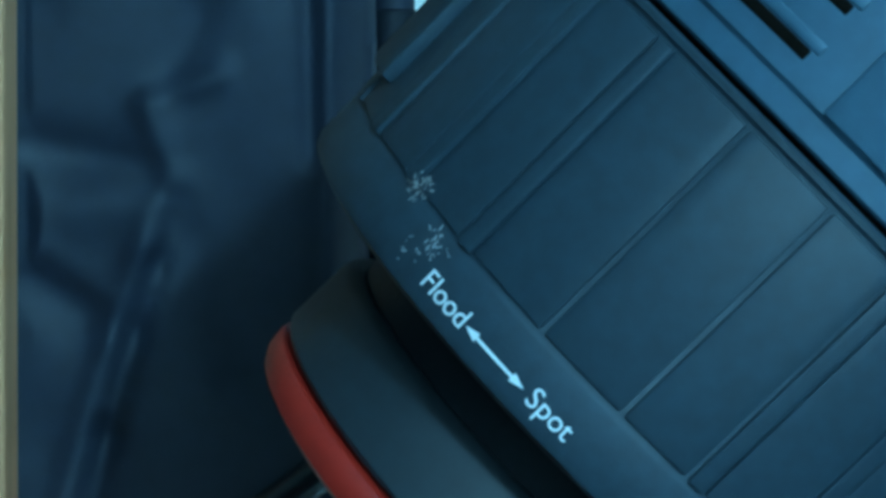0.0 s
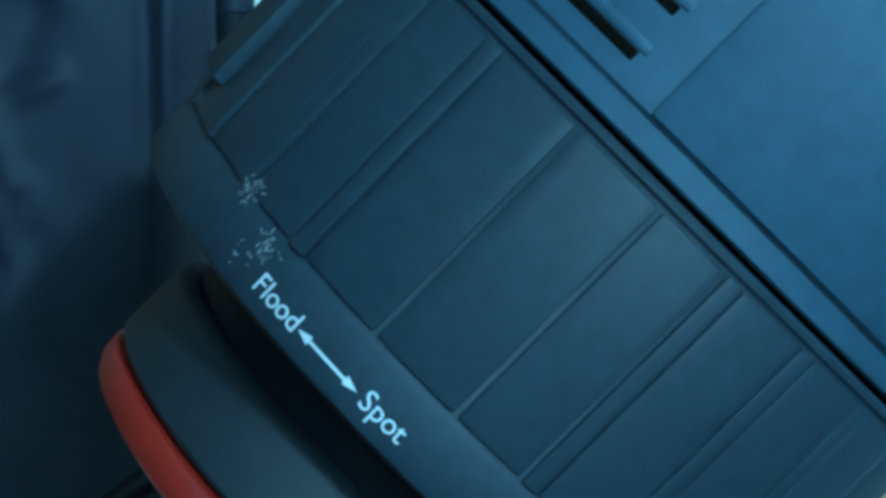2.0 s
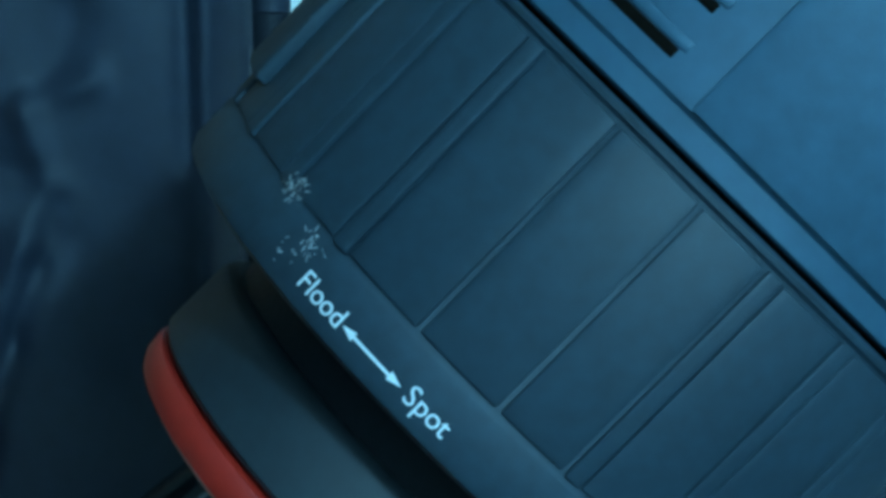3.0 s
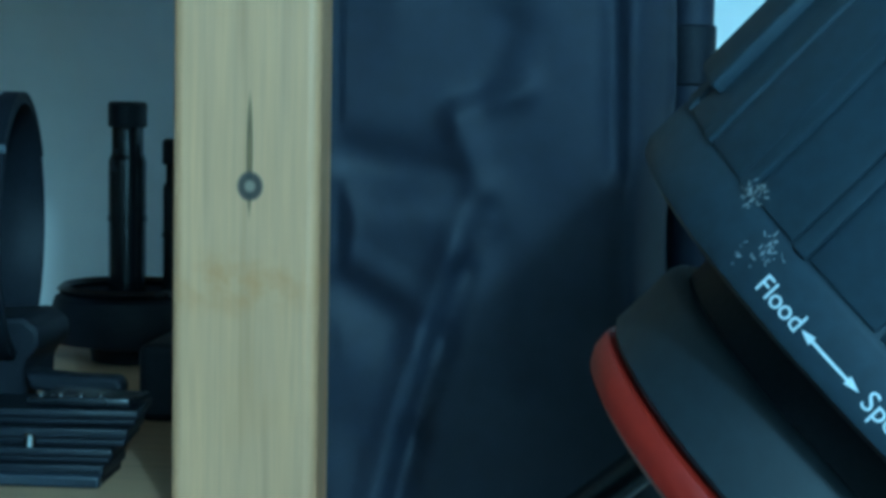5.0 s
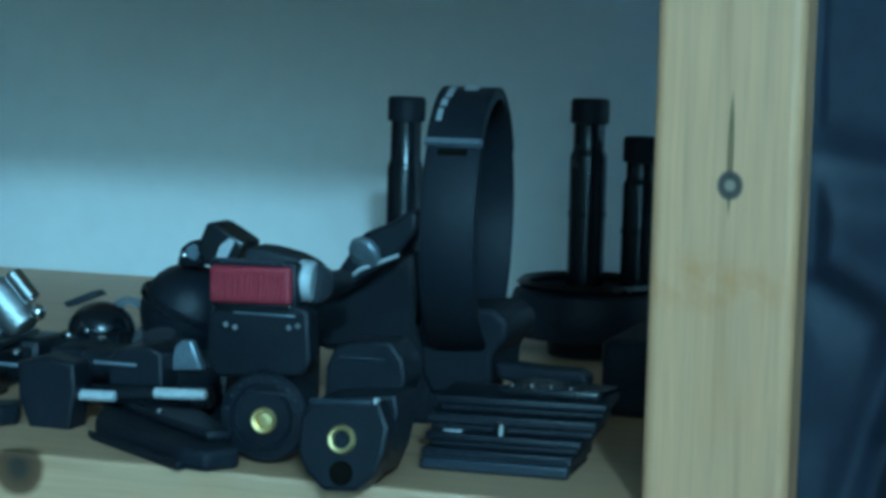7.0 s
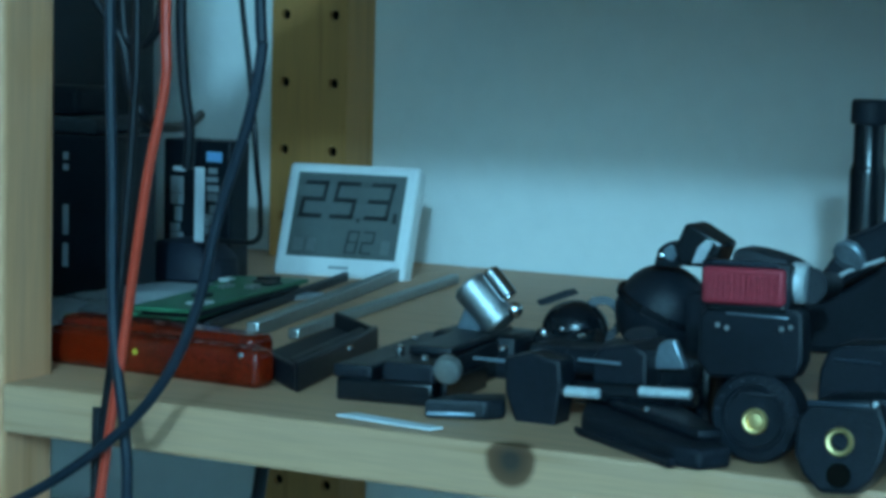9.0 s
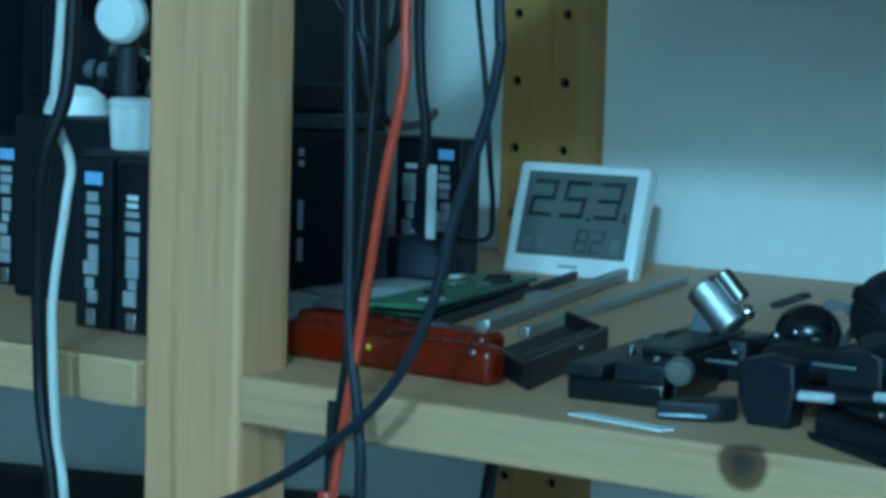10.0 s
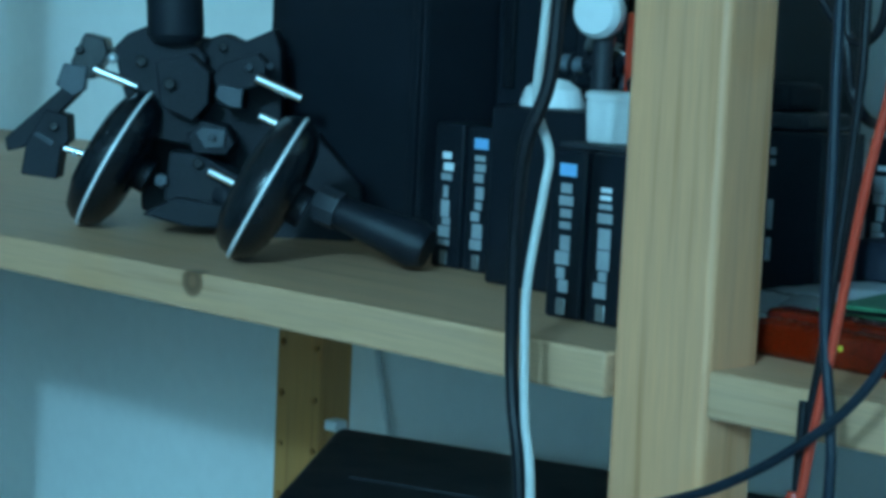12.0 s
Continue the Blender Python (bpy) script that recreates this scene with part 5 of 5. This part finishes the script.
cable("black_cable", [(-0.452, 0.03, 1.22), (-0.4575, 0.03, 1.17), (-0.4590, 0.03, 1.137), (-0.4575, 0.03, 1.110), (-0.4555, 0.031, 1.092), (-0.4562, 0.031, 1.078)], 0.0019, BLACK_WIRE, "black cable end hanging behind the red one")
cable("black_cable", [(-0.516, 0.15, 1.22), (-0.5140, 0.15, 1.16), (-0.5125, 0.15, 1.139), (-0.5075, 0.15, 1.105), (-0.5040, 0.15, 1.072), (-0.5180, 0.175, 1.050), (-0.560, 0.235, 1.030), (-0.622, 0.285, 1.0245)], 0.0012, BLACK_WIRE, "thin black cable reaching down to the tray")
cable("black_cable", [(-0.530, 0.05, 1.22), (-0.5200, 0.05, 1.16), (-0.5110, 0.05, 1.137), (-0.4990, 0.05, 1.122), (-0.4960, 0.052, 1.104), (-0.4930, 0.06, 1.092), (-0.520, 0.12, 1.088), (-0.58, 0.22, 1.0880)], 0.0021, BLACK_WIRE, "black cable slung from the upper shelf")
cable("black_cable", [(-0.478, 0.05, 1.22), (-0.4800, 0.05, 1.160), (-0.4815, 0.05, 1.136), (-0.4840, 0.05, 1.126), (-0.4905, 0.05, 1.1205), (-0.4965, 0.05, 1.1225), (-0.4985, 0.05, 1.131), (-0.500, 0.05, 1.16), (-0.502, 0.05, 1.22)], 0.0018, BLACK_WIRE, "black cable bent into a small loop")
cable("black_cable", [(-0.440, 0.06, 0.975), (-0.446, 0.06, 0.93), (-0.450, 0.05, 0.8), (-0.45, 0.05, 0.6)], 0.0026, BLACK_WIRE, "black cable hanging under the board")
cable("white_cable", [(-0.5660, CY - 0.004, 1.6), (-0.5690, CY - 0.004, 1.2), (-0.5710, CY - 0.004, 1.131), (-0.5745, CY - 0.003, 1.094), (-0.5725, CY + 0.003, 1.075), (-0.5725, CY + 0.001, 1.060), (-0.5755, CY - 0.002, 1.026), (-0.5742, CY - 0.003, 1.000), (-0.5722, CY - 0.003, 0.975), (-0.5675, CY - 0.003, 0.946), (-0.5640, CY - 0.003, 0.85), (-0.5680, CY, 0.3)], 0.0018, WHITE_WIRE, "white cable hanging before the shelf board")
cable("black_cable", [(-0.5580, CY - 0.006, 1.6), (-0.5610, CY - 0.006, 1.2), (-0.5635, CY - 0.006, 1.127), (-0.5655, CY - 0.007, 1.100), (-0.5725, CY - 0.010, 1.077), (-0.5792, CY - 0.006, 1.043), (-0.5810, CY - 0.003, 1.004), (-0.5792, CY - 0.003, 0.983), (-0.5725, CY - 0.003, 0.945), (-0.5690, CY, 0.85), (-0.5750, CY, 0.3)], 0.0027, BLACK_WIRE, "black cable twisted round a white one")

# ---- left bay ----
battery(-0.7880, 0.1230, 1.0, "black camera battery with pale print", 3, blue=False)
battery(-0.7660, 0.1230, 1.0, "black camera battery with a blue badge", 3)
battery(-0.7430, 0.1270, 1.0, "black camera battery turned to its plain side", 1, blue=False)
battery(-0.6400, 0.0470, 1.0, "black camera battery with a blue badge", 4)
battery(-0.6180, 0.0470, 1.0, "black camera battery half hidden by the post", 4, blue=False)
plate = part("plastic_sheet", box_bm(-0.640, -0.590, 0.052, 0.085, 1.0706, 1.0730, 0.0006), GREY)
tagged(plate, "thin grey plastic lid lying on batteries", "lid")
cup = thing("screw_top_pot", (-0.612, 0.07, 1.073), "white plastic screw cap standing on batteries", "cap")
part("cap", lathe_bm([(0, 0), (0.0095, 0), (0.0105, 0.0008), (0.0115, 0.017), (0.0110, 0.0180), (0.0120, 0.0182), (0.0120, 0.0205), (0.0105, 0.0215), (0, 0.0215)], Matrix.Translation((-0.6255, 0.068, 1.0732)), 32), WHITE, cup)
parts_box = thing("parts_box", (-0.70, 0.12, 1.0), "dark box full of small adapters and caps", "box")
part("box", box_bm(-0.728, -0.660, 0.10, 0.165, 1.0, 1.0830, 0.002), BLACK, parts_box)
part("tray", box_bm(-0.790, -0.668, 0.166, 0.202, 1.0, 1.0800, 0.003), MATT, parts_box)
G_CAP = "adapters heaped in the parts box"
for x, y, z, r, mat, lab in ((-0.7085, 0.120, 1.0832, 0.0150, WHITE, "white domed plastic cap in a parts box"),):
    t = thing("domed_cap", (x, y, z), lab, "cap", G_CAP)
    part("dome", lathe_bm([(0, 0), (r, 0), (r, 0.002), (r * 0.85, r * 0.55), (r * 0.5, r * 0.8), (0, r * 0.88)], Matrix.Translation((x, y, z)), 28), mat, t)
ball = thing("round_adapter", (-0.66, 0.14, 1.083), "white round plug adapter in a parts box", "adapter", G_CAP)
part("adapter", lathe_bm([(0, 0), (0.0105, 0.001), (0.0125, 0.004), (0.0125, 0.010), (0.010, 0.0135), (0, 0.014)], frame_of((-0.7140, 0.160, 1.1280), (-0.7100, 0.145, 1.1270)), 28), WHITE, ball)
part("stem", rod_bm((-0.7145, 0.160, 1.0832), (-0.7145, 0.160, 1.126), 0.005), GREY, ball)
rr = random.Random(11)
for k in range(16):
    x, y = rr.uniform(-0.765, -0.695), rr.uniform(0.172, 0.196)
    a = Vector((x, y, 1.0802 + 0.0035 * (k % 7)))
    d = Vector((rr.uniform(-1, 1), rr.uniform(-0.3, 0.3), rr.uniform(-0.15, 0.25))).normalized() * rr.uniform(0.012, 0.022)
    t = thing("small_adapter", a, rr.choice(("small grey metal adapter in a heap", "small black adapter in a heap", "small dull plug in a heap")), "adapter", G_CAP)
    part("barrel", rod_bm(a + Vector((0, 0, 0.006)), a + d + Vector((0, 0, 0.006)), rr.uniform(0.0035, 0.006)), rr.choice((GREY, BLACK, ALU, BLACK, PALE_BLUE)), t)
    part("ring", rod_bm(a + d * 0.35 + Vector((0, 0, 0.006)), a + d * 0.5 + Vector((0, 0, 0.006)), 0.0066), rr.choice((BLACK, RED_WIRE, BRUSHED)), t)
red = part("red_strap", slab_bm([(-0.7080, 0.168), (-0.7010, 0.168), (-0.7000, 0.175), (-0.7090, 0.175)], 1.0802, 1.128, 0.0015), RED_WIRE)
tagged(red, "red plastic strap standing in a parts box", "strap")
yel = thing("yellow_plug", (-0.65, 0.17, 1.08), "yellow plastic plug above the parts box", "plug")
part("plug", box_bm(-0.775, -0.705, 0.178, 0.196, 1.1370, 1.1580, 0.004), YELLOW, yel)
part("post", box_bm(-0.756, -0.748, 0.186, 0.196, 1.080, 1.1370, 0.002), BLACK, yel)

case_a = thing("equipment_case", (-0.89, 0.2, 1.0), "tall matt black equipment case", "case")
part("shell", box_bm(-0.968, -0.842, 0.165, 0.40, 1.0, 1.33, 0.004), MATT, case_a)
part("corner_strip", box_bm(-0.8500, -0.8440, 0.1630, 0.1660, 1.005, 1.32, 0.0008), BLACK, case_a)
case_b = thing("ribbed_case", (-0.79, 0.25, 1.0), "black ribbed equipment case behind the batteries", "case")
part("shell", box_bm(-0.8400, -0.7400, 0.215, 0.41, 1.0, 1.30, 0.004), BLACK, case_b)
for k in range(4):
    part("rib", box_bm(-0.832 + 0.026 * k, -0.824 + 0.026 * k, 0.2125, 0.2165, 1.085, 1.29, 0.001), BLACK_METAL, case_b)
part("clasp", box_bm(-0.800, -0.780, 0.2120, 0.2160, 1.058, 1.072, 0.001), GREY, case_b)

G_DISC = "suction discs leaning on the shelf"
DIR = Vector((0.62, 0.63, -0.46)).normalized()


def suction(c, r, label):
    c = Vector(c)
    t = thing("suction_disc", (c.x, c.y, 1.0), label, "suction cup", G_DISC)
    m = frame_of(c, c + DIR)
    part("back_cup", lathe_bm([(0, -0.0150), (0.012, -0.0148), (r * 0.62, -0.0135), (r * 0.86, -0.0098), (r * 0.95, -0.0052), (r * 0.97, -0.0012), (r * 0.9, -0.001), (0, -0.001)], m, 56), BLACK_METAL, t)
    part("front_cup", lathe_bm([(0, 0.001), (r * 0.9, 0.001), (r * 0.97, 0.0012), (r * 0.95, 0.0052), (r * 0.86, 0.0098), (r * 0.62, 0.0135), (0.012, 0.0148), (0, 0.0150)], m, 56), BLACK_METAL, t)
    part("white_rim", lathe_bm([(r * 0.9, -0.0011), (r, -0.0008), (r * 1.004, 0), (r, 0.0008), (r * 0.9, 0.0011)], m, 64), WHITE, t, "thin white rubber rim")
    part("hub", rod_bm(c + DIR * 0.0145, c + DIR * 0.021, 0.010), BLACK, t)
    return t, c


suction((-0.984, 0.075, 1.0375), 0.0415, "black suction cup disc with a white rim")
suction((-0.826, 0.050, 1.0365), 0.0385, "black suction cup disc with a white rim")
G_GRIP = "screw handles of the suction cups"


def screw_grip(a, b, r0, r1, label):
    a, b = Vector(a), Vector(b)
    t = thing("hand_screw", (b.x, b.y, 1.0), label, "handle", G_GRIP)
    d = (b - a).normalized()
    h = (b - a).length
    part("sleeve", lathe_bm([(0, 0.012), (r0 * 0.8, 0.012), (r0 * 0.85, 0.016), (r1, h - 0.006), (r1 * 0.8, h), (0, h)], frame_of(a, b), 28), BLACK, t)
    part("hex_cap", lathe_bm([(0, 0), (r0 * 0.9, 0), (r0, 0.0015), (r0, 0.0120), (0, 0.0125)], frame_of(a, b), 8), GREY, t, "faceted grey end cap")
    return t


screw_grip((-0.812, 0.070, 1.0300), (-0.762, 0.096, 1.0120), 0.0095, 0.0118, "black tapered screw handle with a faceted cap")
screw_grip((-0.945, 0.095, 1.0360), (-0.905, 0.105, 1.0135), 0.0105, 0.0130, "black screw handle with a round cap")
gripper = thing("gaffer_grip", (-0.93, 0.10, 1.0), "black spring clamps with chromed screws in a heap", "clamp")
HEAP = Matrix.Translation((-0.90, 0.11, 1.0)) @ Matrix.Rotation(radians(45), 4, "Z")


def heap_piece(name, outline, near, deep, mat, r=0.003):
    """A piece of the heap, cut square to its long side."""
    return part(name, prism_bm(outline, near, near + deep, r, HEAP), mat, gripper)


FITTINGS = ((-0.1045, 0.0941, 0.028, 0.0024, BLACK_METAL), (-0.117, 0.0529, 0.028, 0.0026, BLACK_METAL), (-0.0533, 0.0791, 0.01, 0.0035, BLACK_METAL), (-0.0119, 0.09, 0.008, 0.0022, BLUISH), (-0.0355, 0.0392, -0.002, 0.003, BLACK_METAL), (-0.029, 0.099, 0.038, 0.0026, BLACK_METAL), (-0.0712, 0.0897, 0.028, 0.0034, BLACK_METAL), (-0.0005, 0.0912, 0.006, 0.0022, BLUISH), (-0.0544, 0.0294, -0.002, 0.004, BLUISH), (-0.0291, 0.0526, 0.002, 0.002, BLUISH))


def heap_fittings():
    """Screws, washers and ridges that catch the light."""
    for u, z, d, r, mat in FITTINGS:
        a = HEAP @ Vector((u, d, z))
        part("bolt_head", lathe_bm([(0, 0), (r, 0), (r, 0.0014), (r * 0.8, 0.0022), (r * 0.4, 0.0022), (r * 0.35, 0.0012), (0, 0.0012)], frame_of(a, a + (HEAP.to_3x3() @ Vector((0.15, -1, 0.25)))), 6), mat, gripper)
    for k in range(6):
        a = HEAP @ Vector((-0.0137 + 0.0026 * k, 0.004, 0.0294 - 0.0012 * k))
        part("thread_ridge", lathe_bm([(0.0050, -0.0006), (0.0058, 0), (0.0050, 0.0006)], frame_of(a, a + (HEAP.to_3x3() @ Vector((0.9, 0.2, -0.42)))), 18), BLACK_METAL, gripper)


heap_piece("crank_head", [(-0.1093, 0.0878), (-0.1022, 0.1038), (-0.0915, 0.1013), (-0.0892, 0.0933), (-0.0969, 0.0794), (-0.106, 0.079)], 0.03, 0.022, BLACK_METAL, 0.0009)
heap_piece("crank_face", [(-0.1167, 0.0755), (-0.1128, 0.0871), (-0.0998, 0.0859), (-0.1009, 0.0732), (-0.1075, 0.0693)], 0.028, 0.006, BLUISH, 0.0008)
heap_piece("crank_arm", [(-0.1445, 0.0451), (-0.1186, 0.0697), (-0.1097, 0.0786), (-0.105, 0.0713), (-0.1138, 0.0618), (-0.1346, 0.0404), (-0.1431, 0.0382)], 0.034, 0.014, MATT, 0.0009)
heap_piece("crank_grip", [(-0.1323, 0.0429), (-0.1222, 0.0616), (-0.11, 0.0591), (-0.109, 0.0455), (-0.1131, 0.0417), (-0.1151, 0.0246), (-0.1346, 0.0267)], 0.03, 0.02, MATT, 0.0009)
heap_piece("crank_band", [(-0.1281, 0.0484), (-0.1257, 0.0503), (-0.1165, 0.0453), (-0.1176, 0.0422)], 0.028, 0.004, BLUISH, 0.0004)
heap_piece("body", [(-0.0868, 0.0964), (-0.0795, 0.1043), (-0.0685, 0.1093), (-0.0463, 0.1043), (-0.0369, 0.0943), (-0.037, 0.0702), (-0.0413, 0.0457), (-0.0733, 0.0503), (-0.0817, 0.0771)], 0.03, 0.05, MATT, 0.0012)
heap_piece("jaw", [(-0.0614, 0.0905), (-0.0437, 0.0958), (-0.0324, 0.086), (-0.033, 0.0696), (-0.041, 0.0603), (-0.0576, 0.067)], 0.012, 0.028, MATT, 0.0009)
heap_piece("jaw", [(-0.0424, 0.1014), (-0.0295, 0.1065), (-0.0187, 0.1025), (-0.0022, 0.1102), (0.0022, 0.0989), (0.0041, 0.0473), (-0.0189, 0.0247), (-0.0464, 0.0234), (-0.048, 0.0692)], 0.04, 0.03, MATT, 0.0012)
heap_piece("hinge", [(-0.0303, 0.0847), (-0.0255, 0.0917), (-0.0079, 0.0976), (-0.0027, 0.0928), (-0.0035, 0.0815), (-0.0146, 0.078), (-0.0142, 0.0676), (-0.0277, 0.07)], 0.01, 0.02, MATT, 0.0009)
# thin blue-grey plates, lighter than the hinges they sit on
heap_piece("lighter_face", [(-0.0291, 0.0744), (-0.027, 0.0805), (-0.0144, 0.0787), (-0.0155, 0.0686), (-0.0215, 0.0689)], 0.008, 0.003, BLUISH, 0.0004)
heap_piece("hinge", [(-0.043, 0.0531), (-0.0358, 0.0609), (-0.0224, 0.0586), (-0.0176, 0.0499), (-0.0218, 0.0437), (-0.0397, 0.0438)], 0.006, 0.024, MATT, 0.0009)
heap_piece("lighter_face", [(-0.038, 0.0547), (-0.034, 0.0584), (-0.0221, 0.0566), (-0.023, 0.0477), (-0.033, 0.0472)], 0.004, 0.003, BLUISH, 0.0004)
heap_piece("jaw", [(-0.0508, 0.0443), (-0.0374, 0.0443), (-0.0149, 0.0341), (-0.0086, 0.024), (-0.0139, 0.0074), (-0.0406, 0.0076), (-0.0529, 0.0204)], 0.0, 0.03, MATT, 0.0009)
heap_piece("base_block", [(-0.0636, 0.0116), (-0.0462, 0.0213), (-0.0107, 0.0171), (-0.0118, 0.0058), (-0.0398, 0.0062)], -0.006, 0.03, MATT, 0.0012)
heap_piece("band", [(-0.0456, 0.0414), (-0.0433, 0.0427), (-0.0318, 0.0373), (-0.0329, 0.0349)], 0.002, 0.004, BLUISH, 0.0003)
heap_piece("base_block", [(-0.0108, 0.0268), (0.0242, 0.0555), (0.0493, 0.0296), (0.0505, 0.0025), (0.0268, -0.0078), (-0.0069, 0.0027)], 0.02, 0.04, MATT, 0.0012)
heap_fittings()
heap_piece("rear_body", [(-0.0847, 0.0758), (-0.0813, 0.0992), (-0.0521, 0.1046), (-0.024, 0.1003), (0, 0.1045), (0.0061, 0.0037), (-0.0579, 0.0007), (-0.0738, 0.0077), (-0.0765, 0.0451)], 0.062, 0.030, MATT, 0.0012)
part("knob_dome", lathe_bm([(0, 0), (0.012, 0), (0.0150, 0.004), (0.0150, 0.034), (0.011, 0.040), (0, 0.042)], frame_of((-0.9588, 0.0936, 1.101), (-0.9606, 0.0918, 1.1413)), 32), MATT, gripper)
for a, b, r in (((-0.9899, 0.0626, 1.0848), (-0.9726, 0.0799, 1.076), 0.0026), ((-1.0004, 0.0521, 1.0418), (-0.9889, 0.0635, 1.0377), 0.002), ((-0.9099, 0.1086, 1.085), (-0.8922, 0.1263, 1.0752), 0.003), ((-0.9081, 0.1104, 1.0653), (-0.9008, 0.1176, 1.0613), 0.0026), ((-0.9183, 0.086, 1.0361), (-0.9056, 0.0988, 1.0281), 0.0028)):
    part("chrome_screw", rod_bm(a, b, r), STEEL, gripper, "bright chromed screw")
part("ball_end", ball_bm((-0.9825, 0.0699, 1.091), 0.0027), PALE_METAL, gripper)
part("ball_end", ball_bm((-0.9958, 0.0566, 1.0396), 0.0022), PALE_METAL, gripper)

# under the left board
printer = thing("black_printer", (-0.85, 0.27, 0.30), "black desktop printer on the lower shelf", "printer")
part("body", slab_bm([(-1.095, 0.352), (-0.985, 0.205), (-0.60, 0.205), (-0.60, 0.445), (-0.800, 0.445)], 0.3002, 0.8180, 0.004), BLACK, printer)
part("lid", slab_bm([(-1.109, 0.356), (-0.975, 0.190), (-0.59, 0.190), (-0.59, 0.450), (-0.800, 0.449)], 0.8184, 0.8400, 0.004), MATT, printer)
part("lid_seam", slab_bm([(-0.985, 0.255), (-0.700, 0.345), (-0.700, 0.348), (-0.986, 0.258)], 0.8398, 0.8412, 0.0003), GREY, printer)
part("corner_light", box_bm(-1.112, -1.100, 0.345, 0.357, 0.838, 0.846, 0.002), WHITE, printer)
cable("white_cable", [(-1.190, 0.452, 0.95), (-1.178, 0.452, 0.88), (-1.165, 0.450, 0.84), (-1.152, 0.446, 0.80), (-1.15, 0.44, 0.70), (-1.15, 0.43, 0.60)], 0.0022, WHITE_WIRE, "thin white cable along the wall under the board")
